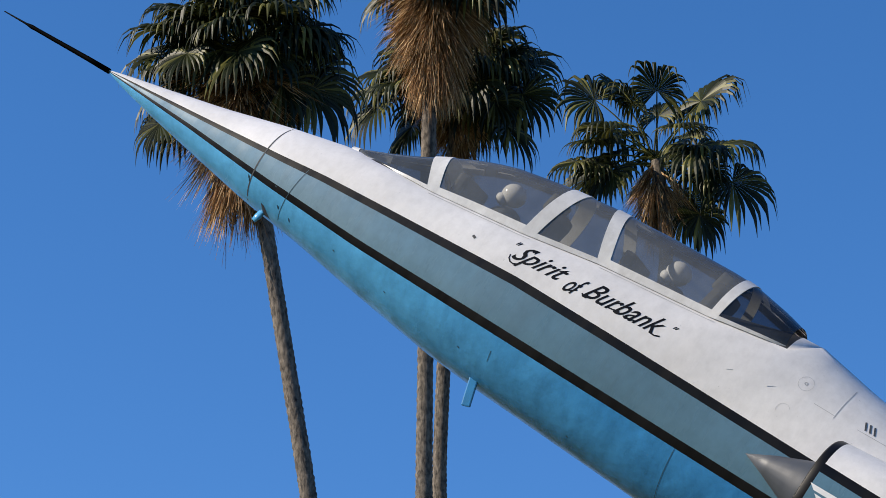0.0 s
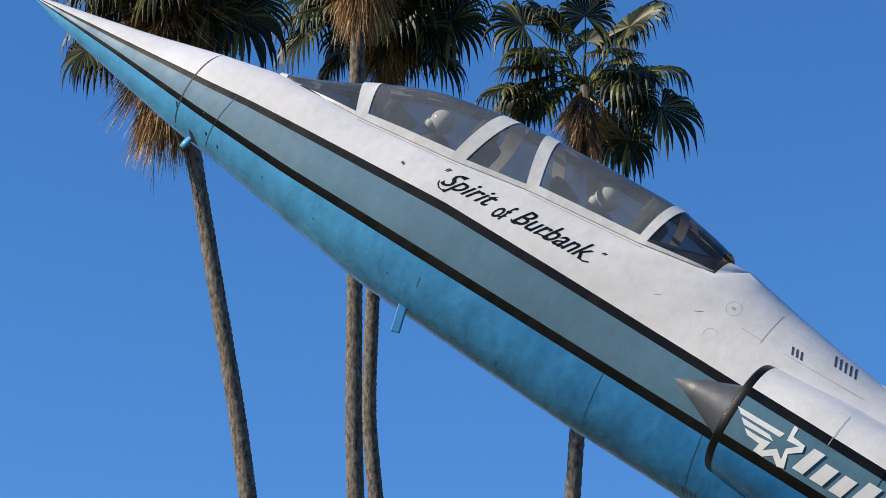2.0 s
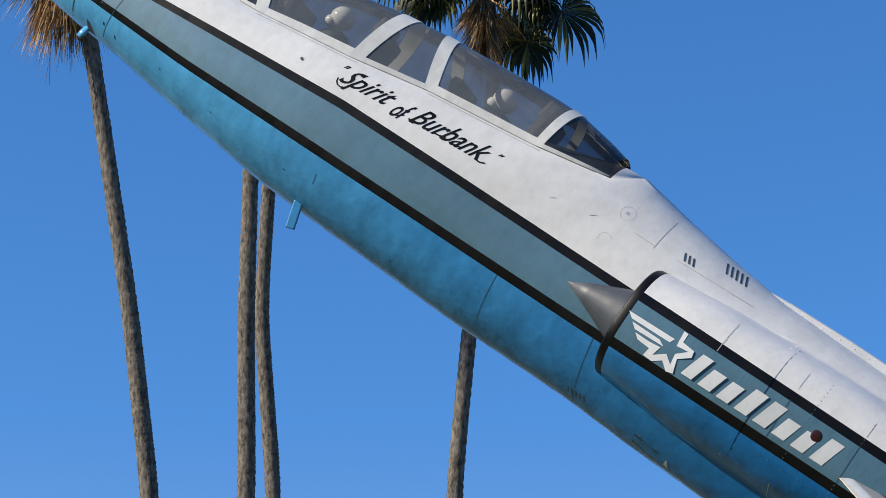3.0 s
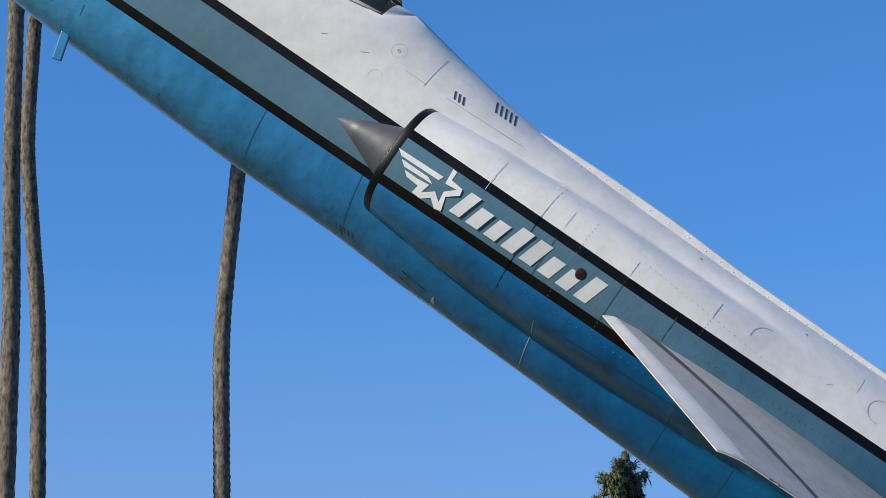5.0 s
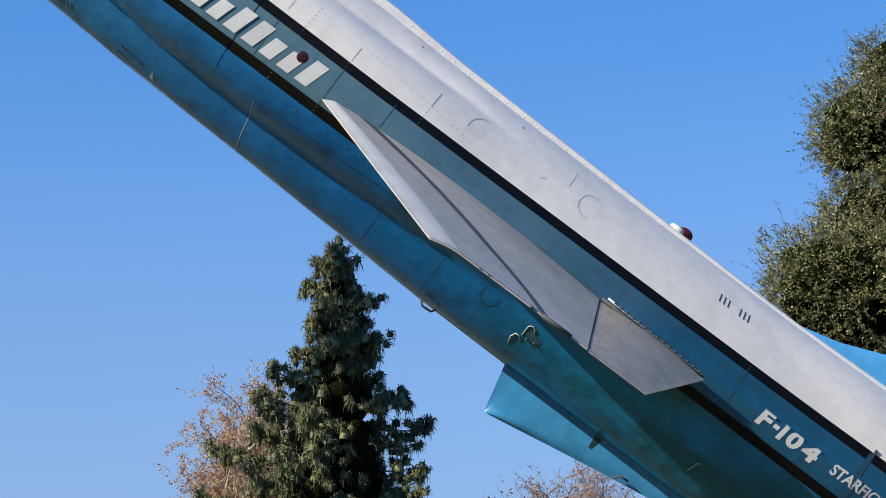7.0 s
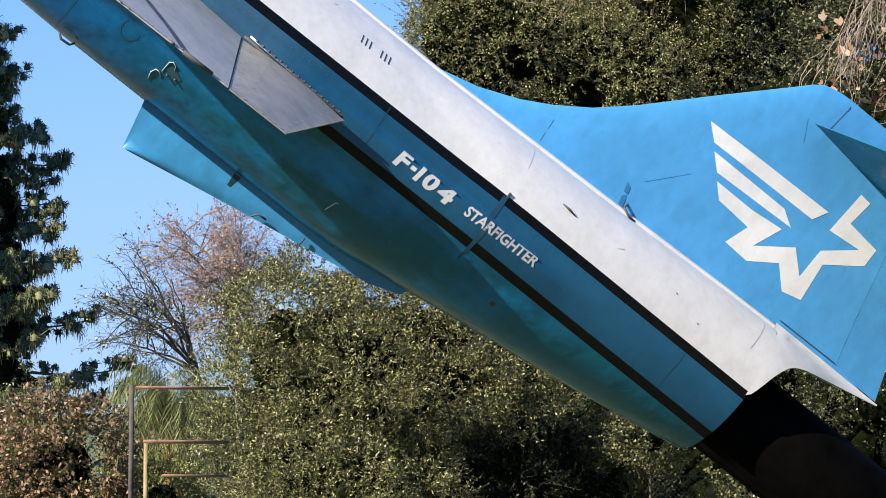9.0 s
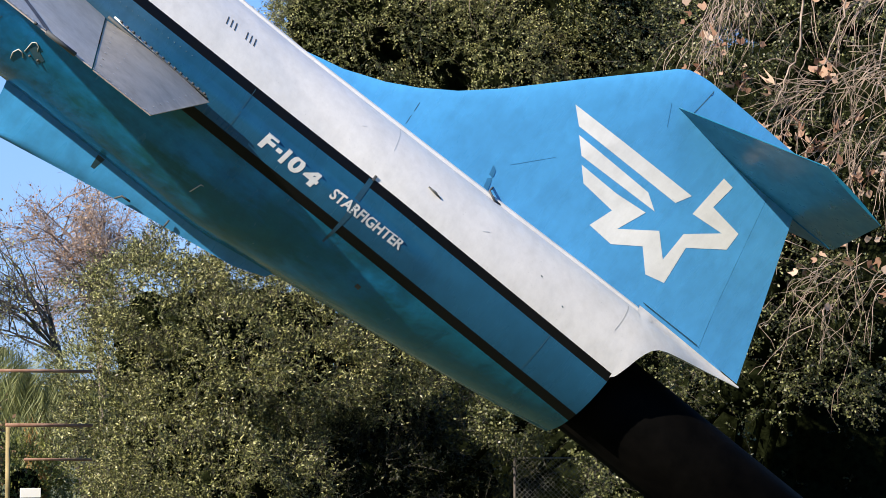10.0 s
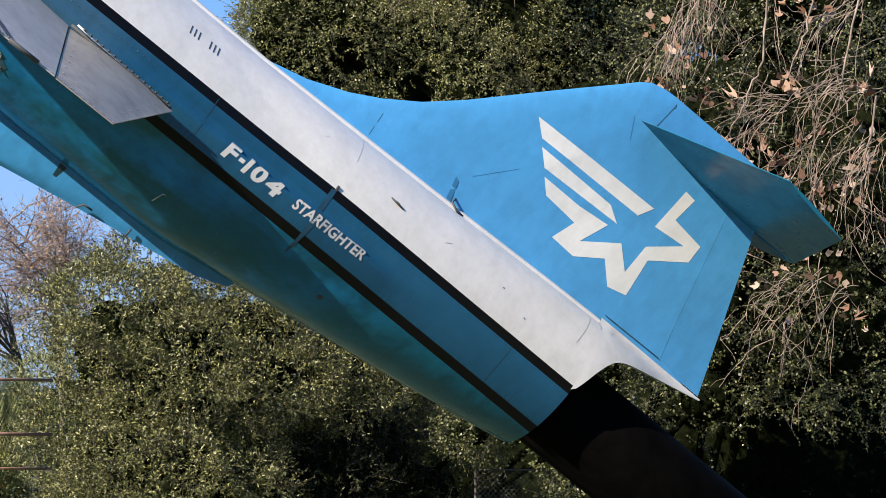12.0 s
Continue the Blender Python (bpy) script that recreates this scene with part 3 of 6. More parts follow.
# spine on top of the body, behind the canopy
sv, sf = [], []
SPINE = [(7.45, 0.83), (7.7, 0.845), (8.2, 0.85), (8.7, 0.84), (9.3, 0.805), (10, 0.79), (11, 0.77), (11.8, 0.755), (12.3, 0.752), (13.2, 0.775), (14.2, 0.80), (15, 0.825), (15.46, 0.834)]
for x, zt in SPINE:
    for y, z in ((-0.16, zt - 0.09), (-0.12, zt - 0.012), (-0.08, zt), (0.08, zt), (0.12, zt - 0.012), (0.16, zt - 0.09)):
        sv.append((x, y, z))
for i in range(len(SPINE) - 1):
    for k in range(5):
        sf.append((i * 6 + k, i * 6 + k + 1, (i + 1) * 6 + k + 1, (i + 1) * 6 + k))
put("spine", fix_normals(mesh_of("spine", sv, sf, [WHITE], smooth=False)), fuselage, "white dorsal spine")

# pitot boom
tube("pitot_boom", [(0.03, 0, 0), (-0.2, 0, -0.005), (-0.78, 0, -0.027), (-0.83, 0, -0.029), (-0.90, 0, -0.032), (-1.14, 0, -0.04)],
     [0.024, 0.022, 0.017, 0.019, 0.009, 0.005], POLE, jet, "black pitot boom on the nose", 12)

# ---- canopy ----
CAN_TOP = [(2.3, 0.52), (2.6, 0.63), (2.85, 0.735), (3.0, 0.82), (3.25, 0.94), (3.52, 1.035), (3.95, 1.11), (4.4, 1.155), (5.0, 1.185), (5.5, 1.195), (5.65, 1.185), (5.95, 1.13), (6.2, 1.065)]


def can_point(x, ph):
    """Canopy surface at station x; ph 0 at the port sill, 90 on top, 180 at the starboard sill."""
    zs = lerp_table(SILL, x)
    w = max(core_y(x, zs) + 0.005, 0.03)
    w *= float(np.interp(x, [2.3, 2.9, 6.0, 6.2], [0.6, 1.0, 1.0, 0.9]))
    zt = max(lerp_table(CAN_TOP, x), zs + 0.01)
    a = radians(ph)
    c = math.cos(a)
    return (x, -w * math.copysign(abs(c) ** 0.9, c), zs + (zt - zs) * math.sin(a) ** 0.95)


canopy = new("canopy")
canopy.parent = jet
tagged(canopy, "dusty acrylic canopy in white metal frames")


def can_strip(name, xa, xb, ph0, ph1, material, lift, label, nx=8, nph=24, thick=0.0):
    """xa, xb: (x at the sill, x on top) of the two ends."""
    v, f = [], []
    for i in range(nx + 1):
        for j in range(nph + 1):
            ph = ph0 + (ph1 - ph0) * j / nph
            s = math.sin(radians(ph))
            x = (xa[0] + (xa[1] - xa[0]) * s) * (1 - i / nx) + (xb[0] + (xb[1] - xb[0]) * s) * i / nx
            p = Vector(can_point(x, ph))
            o = Vector((0, p.y, p.z - lerp_table(SILL, x) + 0.25)).normalized()
            v.append(p + o * lift)
    for i in range(nx):
        for j in range(nph):
            f.append((i * (nph + 1) + j, (i + 1) * (nph + 1) + j, (i + 1) * (nph + 1) + j + 1, i * (nph + 1) + j + 1))
    me = fix_normals(mesh_of(name, v, f, [material]))
    ob = put(name, me, canopy, label)
    if thick:
        so = ob.modifiers.new("thick", "SOLIDIFY")
        so.thickness, so.offset = thick, 0
        es = ob.modifiers.new("edges", "EDGE_SPLIT")
        es.split_angle = radians(40)
    return ob


BOWS = [((3.12, 2.94), (3.22, 3.07)), ((3.96, 4.05), (4.07, 4.19)), ((4.59, 4.42), (4.69, 4.53)), ((5.53, 5.57), (5.60, 5.655))]
ends = [(2.33, 2.31)] + [b for bw in BOWS for b in bw] + [(6.13, 6.10)]
for k in range(5):
    g = can_strip("pane", ends[2 * k], ends[2 * k + 1], 3, 177, (GLASSFRONT, GLASS, GLASS, GLASS, GLASSDARK)[k], 0.0, "")
    g.visible_shadow = False
for a, b in BOWS:
    can_strip("canopy_bow", a, b, 0, 180, FRAMEGREY, 0.002, "white painted bow frame", 2, 24, 0.008)
can_strip("canopy_bow", (2.30, 2.285), (2.38, 2.345), 0, 180, FRAMEGREY, 0.002, "white painted bow frame", 2, 24, 0.008)
can_strip("ridge_rail", ends[0], ends[1], 86, 94, FRAMEGREY, 0.002, "", 8, 2, 0.008)
for k in (1, 3):
    for p0, p1 in ((0, 7), (173, 180)):
        can_strip("sill_rail", ends[2 * k], ends[2 * k + 1], p0, p1, FRAMEGREY, 0.002, "", 8, 2, 0.008)
for k in (0, 2, 4):
    for p0, p1 in ((0, 4), (176, 180)):
        can_strip("sill_rail", ends[2 * k], ends[2 * k + 1], p0, p1, FRAMEGREY, 0.002, "", 8, 2, 0.008)
# lower edge of the opening canopies: outer white lip with a fine gap below
for xa, xb in ((3.16, 4.06), (4.64, 5.60)):
    n = 14
    pts = [(xa + (xb - xa) * i / n, lerp_table(SILL, xa + (xb - xa) * i / n) - 0.022) for i in range(n + 1)]
    ribbon("canopy_gap", pts, 0.005, SEAMGREY, canopy, 0.004)

# seats and dressed dummies under the canopy
for x0, zs in ((3.75, 0.60), (5.20, 0.74)):
    seat = block("ejection_seat", (0.16, 0.44, 0.62), (x0 + 0.22, 0, zs + 0.02), COCKPIT, jet, "dark ejection seat", 0.07, (0, 12, 0))
    block("headrest", (0.12, 0.26, 0.16), (x0 + 0.22, 0, zs + 0.33), SUIT, seat, "", 0.03, (0, 12, 0))
    block("instrument_panel", (0.10, 0.55, 0.22), (x0 - 0.45, 0, zs + 0.06), COCKPIT, jet, "black instrument coaming", 0.03)


DUMMYHELMET = matte("dull_helmet", (0.70, 0.70, 0.70), (0.84, 0.84, 0.83), 9.0, 0.14)


def build_mannequin(x0, z0):
    bm = bmesh.new()
    bmesh.ops.create_uvsphere(bm, u_segments=24, v_segments=16, radius=0.094, matrix=Matrix.Translation((0, 0, 0)) @ Matrix.Diagonal((1.08, 0.95, 1.0, 1)))
    me_h = bpy.data.meshes.new("helmet_dummy")
    n_h = len(bm.faces)
    bmesh.ops.create_uvsphere(bm, u_segments=20, v_segments=12, radius=0.2, matrix=Matrix.Translation((0.05, 0, -0.27)) @ Matrix.Diagonal((0.75, 1.15, 0.9, 1)))
    bmesh.ops.create_uvsphere(bm, u_segments=18, v_segments=12, radius=0.066, matrix=Matrix.Translation((-0.058, 0, -0.062)) @ Matrix.Diagonal((0.95, 1.12, 0.8, 1)))
    n_v = len(bm.faces) - 18 * 12
    bm.to_mesh(me_h)
    bm.free()
    me_h.materials.append(DUMMYHELMET)
    me_h.materials.append(SUIT)
    me_h.polygons.foreach_set("material_index", np.array([0 if i < n_h or i >= n_v else 1 for i in range(len(me_h.polygons))], dtype=np.int32))
    me_h.polygons.foreach_set("use_smooth", np.ones(len(me_h.polygons), dtype=bool))
    ob = put("mannequin", me_h)
    ob.matrix_world = jet.matrix_world @ pose(x0 - 0.07, 0, z0 - 0.01)
    return tagged(ob, "seated plain dummy with a glossy white helmet", "mannequin", "dummies in the cockpit")


build_mannequin(3.69, 0.85)
build_mannequin(5.13, 0.985)

from mathutils.geometry import tessellate_polygon

# ---- lettering and marks ----
def drape(bm, y_of, lift, step):
    """Cuts a flat outline of (x, 0, z) into narrow bands and lays it on a surface."""
    for axis in (2, 0):
        lo, hi = min(v.co[axis] for v in bm.verts), max(v.co[axis] for v in bm.verts)
        n = int((hi - lo) / (step if axis == 2 else 3 * step))
        for k in range(1, n + 1):
            at, no = Vector((0, 0, 0)), Vector((0, 0, 0))
            at[axis], no[axis] = lo + (hi - lo) * k / (n + 1), 1.0
            bmesh.ops.bisect_plane(bm, geom=bm.verts[:] + bm.edges[:] + bm.faces[:], plane_co=at, plane_no=no, dist=1e-6)
    for v in bm.verts:
        v.co.y = -y_of(v.co.x, v.co.z) - (lift(v.co.x) if callable(lift) else lift)


def lettering(name, text, x0, z0, height, length, material, parent, shear=0.0, lift=0.0018, bold=0.0, tilt=0.0, label=""):
    cu = bpy.data.curves.new("lettering", "FONT")
    cu.body = text
    cu.offset = bold
    cu.shear = shear
    cu.resolution_u = 3
    tmp = bpy.data.objects.new("lettering_tmp", cu)
    scene.collection.objects.link(tmp)
    bpy.context.view_layer.update()
    me = bpy.data.meshes.new_from_object(tmp.evaluated_get(bpy.context.evaluated_depsgraph_get()))
    bpy.data.objects.remove(tmp)
    bm = bmesh.new()
    bm.from_mesh(me)
    co = np.array([v.co for v in bm.verts])
    lo, hi = co.min(0), co.max(0)
    for v in bm.verts:
        u = (v.co.x - lo[0]) / (hi[0] - lo[0]) * length
        w = (v.co.y - lo[1]) / (hi[1] - lo[1]) * height
        v.co = (x0 + u, 0, z0 + w + tilt * u)
    drape(bm, skin_y, lift, 0.014)
    bmesh.ops.recalc_face_normals(bm, faces=bm.faces)
    return part(name, bm, material, parent, label)


# the name under the canopy: slanting words, the capitals tall
for text, x0, z0, height, length, tilt in (("\"", 4.02, 0.487, 0.034, 0.045, 0.0), ("Spirit", 4.06, 0.335, 0.185, 0.45, 0.07), ("of", 4.535, 0.37, 0.15, 0.15, 0.06),
                                           ("Burbank", 4.69, 0.412, 0.145, 0.66, 0.045), ("\"", 5.40, 0.553, 0.024, 0.045, 0.0)):
    lettering("lettering", text, x0, z0, height, length, BLACK, fuselage, 0.68, 0.0018, 0.010, tilt, "black painted words in slanting letters")
# brushed strokes that lead into the capitals and join the small letters
for pts in ([(4.045, 0.40), (4.052, 0.372), (4.075, 0.352), (4.105, 0.348), (4.135, 0.362)], [(4.17, 0.50), (4.19, 0.525), (4.215, 0.528)],
            [(4.685, 0.43), (4.70, 0.412), (4.725, 0.413), (4.745, 0.43)], [(4.56, 0.385), (4.60, 0.400), (4.64, 0.43)],
            [(5.27, 0.44), (5.32, 0.437), (5.36, 0.452)], [(4.90, 0.437), (4.95, 0.442), (5.0, 0.455)], [(5.04, 0.441), (5.09, 0.445), (5.15, 0.457)]):
    ribbon("brush_stroke", pts, 0.011, BLACK, fuselage, 0.0018)
for text, x0, length in (("F", 12.347, 0.115), ("-", 12.472, 0.045), ("1", 12.527, 0.052), ("0", 12.597, 0.108), ("4", 12.723, 0.128)):
    lettering("lettering", text, x0, -0.038 if text != "-" else 0.008, 0.125 if text != "-" else 0.03, length, LETTER, fuselage, 0.12, 0.0018, 0.045 if text != "-" else 0.02, 0.0, "white painted block letters and digits")
lettering("lettering", "STARFIGHTER", 12.966, -0.012, 0.084, 0.645, LETTER, fuselage, 0.1, 0.0018, 0.030, 0.028, "white painted small capital letters")


def flat_shape(name, poly, y_of, material, parent, lift=0.0018):
    """A painted outline: a polygon of (x, z) points laid on a surface."""
    bm = bmesh.new()
    vs = [bm.verts.new((x, 0, z)) for x, z in poly]
    for tri in tessellate_polygon([[Vector((x, z, 0)) for x, z in poly]]):
        bm.faces.new([vs[i] for i in tri])
    drape(bm, y_of, lift, 0.016)
    return part(name, bm, material, parent)


def fin_y(x, z):
    le, te = inv(FIN_LE, z), fin_hinge(z) if z >= 0.9 else inv(FIN_TE, z)
    s = min(max((x - le) / (te - le), 0), 1)
    t = (0.15 - 0.045 * (z - 0.7)) * (1 if z < 2.45 else 0.6)
    if x > te:
        return t * (0.215 - 0.19 * min(1, (x - te) / max(0.05, inv(FIN_TE, z) - te)))
    return fin_prof(s) * t


STAR_BAR1 = [(14.14, 1.71), (15.28, 1.74), (15.21, 1.62), (14.26, 1.60)]
STAR_BAR2 = [(14.30, 1.55), (14.99, 1.55), (15.12, 1.47), (14.41, 1.44)]
STAR_REST = [(14.45, 1.39), (14.80, 1.39), (15.07, 1.42), (14.97, 1.19), (15.24, 1.38), (15.40, 1.23), (15.41, 1.48), (15.65, 1.67), (15.37, 1.64),
             (15.40, 2.00), (15.50, 1.99), (15.47, 1.78), (15.76, 1.75), (15.76, 1.60), (15.49, 1.41), (15.52, 1.10), (15.36, 1.06), (15.21, 1.21),
             (15.00, 1.07), (14.78, 1.08), (14.85, 1.27), (14.55, 1.29)]
for poly in (STAR_BAR1, STAR_BAR2, STAR_REST):
    flat_shape("star_mark", poly, fin_y, LETTER, fin, 0.0015)


def over_joint(x):
    """The intake's skin overlaps the body's by some millimetres at its rear rim."""
    return float(np.interp(x, (7.35, 7.5, 8.05, 8.2), (0.0022, 0.008, 0.008, 0.0022)))


# the same mark, small, on the intake side, then a row of plain letter-sized shapes for the maker's word
for poly in (STAR_BAR1, STAR_BAR2, STAR_REST):
    flat_shape("star_mark", [(6.92 + 0.3316 * (x - 14.14) - 0.0597 * (z - 1.71), 0.106 - 0.0044 * (x - 14.14) + 0.3163 * (z - 1.71)) for x, z in poly], skin_y, LETTER, intake, over_joint)
X = 7.458
for w_, h_ in ((0.085, 0.19), (0.10, 0.145), (0.095, 0.145), (0.10, 0.19), (0.10, 0.19), (0.10, 0.145), (0.10, 0.145), (0.10, 0.19)):
    flat_shape("mark_bar", [(X, -0.06), (X + w_, -0.06), (X + w_ + 0.32 * h_, -0.06 + h_), (X + 0.32 * h_, -0.06 + h_)], skin_y, LETTER, intake if X < 7.9 else fuselage, over_joint)
    X += w_ + 0.049

# ---- panel seams ----
FINSTAIN = matte("faint_fin_stain", (0.02, 0.12, 0.26), (0.035, 0.19, 0.38), 9.0, 0.5)
STAIN = matte("soot_stain", (0.008, 0.03, 0.045), (0.02, 0.06, 0.085), 8.0, 0.4)
hoop(1.81, 0.40, -0.315, 0.011)
hoop(2.24, 0.145, -0.3, 0.005, SEAMBLUE, slant=-0.2)
for x, a, b, m, sl in ((4.32, -0.28, -0.36, SEAMBLUE, 0), (6.74, -0.17, -0.6, SEAMBLUE, 0.1), (6.72, 0.87, 0.60, SEAMGREY, 0), (8.34, -0.34, -0.665, SEAMLIGHT, 0.1),
                       (9.47, -0.28, -0.64, SEAMBLUE, 0), (10.01, -0.34, -0.70, SEAMBLUE, 0), (7.58, 0.45, 0.20, SEAMGREY, 0), (8.17, 0.20, -0.10, SEAMBLUE, 0), (8.17, 0.42, 0.29, SEAMLIGHT, 0),
                       (8.72, 0.19, -0.10, SEAMBLUE, 0), (8.72, 0.38, 0.27, SEAMLIGHT, 0), (9.33, 0.47, 0.36, SEAMGREY, 0), (9.14, 0.21, 0.02, SEAMBLUE, 0), (10.4, 0.62, 0.5, SEAMGREY, 0), (12.12, 0.26, -0.1, SEAMBLUE, 0),
                       (13.19, 0.74, 0.55, SEAMLIGHT, 0), (15.36, 0.78, 0.55, SEAMGREY, -0.25), (5.9, -0.17, -0.55, SEAMBLUE, 0),
                       (14.9, 0.22, -0.1, SEAMBLUE, 0)):
    hoop(x, a, b, 0.0048, m, None, sl)
ribbon("panel_seam", [(8.58 + 0.1 * i, -0.321 + 0.004 * i) for i in range(11)], 0.004, SEAMBLUE, fuselage)
ribbon("panel_seam", [(6.9 + 0.13 * i, 0.62 + 0.004 * i) for i in range(6)], 0.004, SEAMGREY, fuselage)
ribbon("panel_seam", [(6.55 + 0.06 * i, 0.62) for i in range(4)], 0.004, SEAMGREY, fuselage)


def ring_seam(x0, z0, r, material=SEAMGREY, arc=1.0, start=0.0, width=0.005):
    n = 22
    pts = [(x0 + r * math.cos(start + 2 * math.pi * arc * k / n), z0 + r * math.sin(start + 2 * math.pi * arc * k / n)) for k in range(n + 1)]
    return ribbon("access_ring", pts, width, material, fuselage)


ring_seam(6.42, 0.715, 0.055, SEAMGREY, 1.0, 0.0, 0.002)
ring_seam(6.42, 0.715, 0.010, SEAMGREY)
ring_seam(6.40, 0.46, 0.05, SEAMGREY, 0.5, 0.6, 0.002)
ring_seam(10.6, 0.47, 0.085, SEAMGREY, 0.6, 1.2)
ring_seam(10.42, -0.42, 0.07, SEAMBLUE, 0.7, 2.0)
ring_seam(9.7, 0.42, 0.10, SEAMGREY, 0.3, 1.5)


def rivets(pts, r=0.006, material=WHITE, parent=None, lift=0.001):
    """A row of small domed rivet heads, joined."""
    v, f = [], []
    for x, z in pts:
        y = -skin_y(x, z) - lift
        b = len(v)
        for k in range(6):
            a = math.pi * k / 3
            v.append((x + r * math.cos(a), y + 0.002, z + r * math.sin(a)))
        v.append((x, y - r * 0.5, z))
        for k in range(6):
            f.append((b + k, b + (k + 1) % 6, b + 6))
    ob = put("rivets", fix_normals(mesh_of("rivets", v, f, [material])), parent or fuselage)
    return tagged(ob, "", "", "", "stuff")


RIVETBLUE = matte("painted_rivet_head", (0.05, 0.11, 0.15), (0.12, 0.19, 0.23), 20.0, 0.5)
rivets([(8.75 + 0.045 * i, 0.40 - 0.004 * i) for i in range(26)], 0.005, SEAMLIGHT)
rivets([(8.78 + 0.05 * i, 0.045 + 0.002 * i) for i in range(58)], 0.005, RIVETBLUE)
rivets([(8.72, 0.36 - 0.03 * i) for i in range(20)], 0.005, RIVETBLUE)
rivets([(8.34, 0.44 - 0.035 * i) for i in range(18)], 0.005, RIVETBLUE)
rivets([(8.2 + 0.06 * i, -0.22) for i in range(24)], 0.005, RIVETBLUE)
rivets([(9.33, 0.47 - 0.03 * i) for i in range(12)], 0.005, RIVETBLUE)

# darker blue streak down the band below the bracket
STREAKBLUE = matte("dark_streak_blue", (0.008, 0.045, 0.085), (0.012, 0.065, 0.12), 9.0, 0.5)
flat_shape("dark_streak", [(13.135, 0.28), (13.175, 0.28), (13.178, 0.0), (13.165, -0.27), (13.150, -0.27), (13.135, 0.0)], skin_y, STREAKBLUE, fuselage)

# ---- small fittings ----
def vents(x0, z0, n, dx, hgt, slant, width=0.013):
    for i in range(n):
        x = x0 + i * dx
        ribbon("vent_slot", [(x + slant * hgt * k / 6, z0 + hgt * k / 6) for k in range(7)], width, SEAM, fuselage, 0.003)


vents(6.95, 0.645, 3, 0.036, 0.058, -0.55)
vents(7.23, 0.74, 5, 0.040, 0.082, -0.6)
vents(11.70, 0.495, 3, 0.036, 0.058, -0.12, 0.0085)
vents(11.872, 0.495, 3, 0.036, 0.058, -0.12, 0.0085)

probe = tube("air_probe", [(1.97, -0.1, -0.26), (1.96, -0.13, -0.36), (1.95, -0.13, -0.40)], [0.03, 0.035, 0.025], BLUE, jet, "small blue probe under the nose", 10, 0.5)
block("blade_antenna", (0.075, 0.022, 0.22), (4.266, -0.2, -0.612), VENTRALBLUE, jet, "pale blue blade antenna under the belly", 0.01, (0, -17, 0))
bm = bmesh.new()
bmesh.ops.create_uvsphere(bm, u_segments=20, v_segments=10, radius=0.062, matrix=pose(11.28, 0, 0.785) @ Matrix.Diagonal((1.0, 0.8, 0.75, 1)))
part("beacon_lens", bm, REDGLASS, fuselage, "red domed beacon lens", True)
tube("beacon_base", [(11.22, 0, 0.74), (11.22, 0, 0.80)], [0.08, 0.06], WHITE, fuselage, "", 16)
bm = bmesh.new()
bmesh.ops.create_uvsphere(bm, u_segments=18, v_segments=10, radius=0.042, matrix=pose(8.445, -skin_y(8.445, 0.085), 0.085) @ Matrix.Diagonal((1.0, 0.14, 1.0, 1)))
part("side_light", bm, REDDARK, intake, "dark red lamp lens", True)


def on_skin(x, z, out=0.0):
    return (x, -skin_y(x, z) - out, z)


# tie-down frame under the wing, latches and belly slots
flat_shape("tie_down_plate", [(10.765, -0.475), (10.875, -0.52), (10.895, -0.475), (10.79, -0.43)], skin_y, SEAMBLUE, fuselage, 0.003)
for pts in ([(10.715, -0.600), (10.700, -0.555), (10.715, -0.520), (10.745, -0.520), (10.775, -0.545)], [(10.755, -0.505), (10.755, -0.430), (10.775, -0.415), (10.805, -0.425), (10.82, -0.455)]):
    n = len(pts)
    tube("tie_down_loop", [on_skin(x, z, 0.0 if i in (0, n - 1) else 0.007) for i, (x, z) in enumerate(pts)], 0.0038, SEAMLIGHT, fuselage, "bent steel tie-down loop", 8)
for x, z in ((10.86, -0.50), (10.80, -0.51)):
    tube("plate_bolt", [on_skin(x, z, 0.008), on_skin(x, z, 0.014)], 0.010, SEAM, fuselage, "", 8)
tube("latch", [(10.05, -0.22, -0.715), (10.09, -0.22, -0.75), (10.16, -0.22, -0.745), (10.18, -0.2, -0.715)], 0.009, SEAM, fuselage, "", 8)
ribbon("belly_slot", [(7.31 + 0.03 * i, -0.578 - 0.003 * i) for i in range(8)], 0.05, SEAM, fuselage, 0.003)
flat_shape("door_corner", [(7.585, -0.615), (7.625, -0.628), (7.60, -0.578)], skin_y, SEAMLIGHT, fuselage, 0.003)
for k in range(5):
    ribbon("belly_slot", [(6.72 + 0.035 * k, -0.535), (6.728 + 0.035 * k, -0.55), (6.735 + 0.035 * k, -0.565)], 0.014, SEAM, fuselage)
# open hinge fairing under the wing, drain and grab handle near the tail
tube("grab_handle", [on_skin(12.23, -0.56, 0.0), on_skin(12.23, -0.56, 0.007), on_skin(12.25, -0.48, 0.008), on_skin(12.27, -0.478, 0.0)], 0.0038, SEAMLIGHT, fuselage, "pale bent grab handle", 8)
ribbon("drain_hole", [(13.56, -0.36), (13.60, -0.362)], 0.03, SEAM, fuselage)
tube("side_vane", [on_skin(13.54, 0.505, 0.0), on_skin(13.60, 0.50, 0.018), on_skin(13.66, 0.49, 0.0)], [0.012, 0.018, 0.006], SEAM, fuselage, "", 8, 0.5)
block("side_bracket", (0.02, 0.016, 0.045), on_skin(13.168, 0.30, 0.004), SEAM, fuselage, "", 0.004, (-12, 0, 0))
ribbon("panel_dot", [(3.705, 0.376), (3.735, 0.366)], 0.02, SEAM, fuselage)
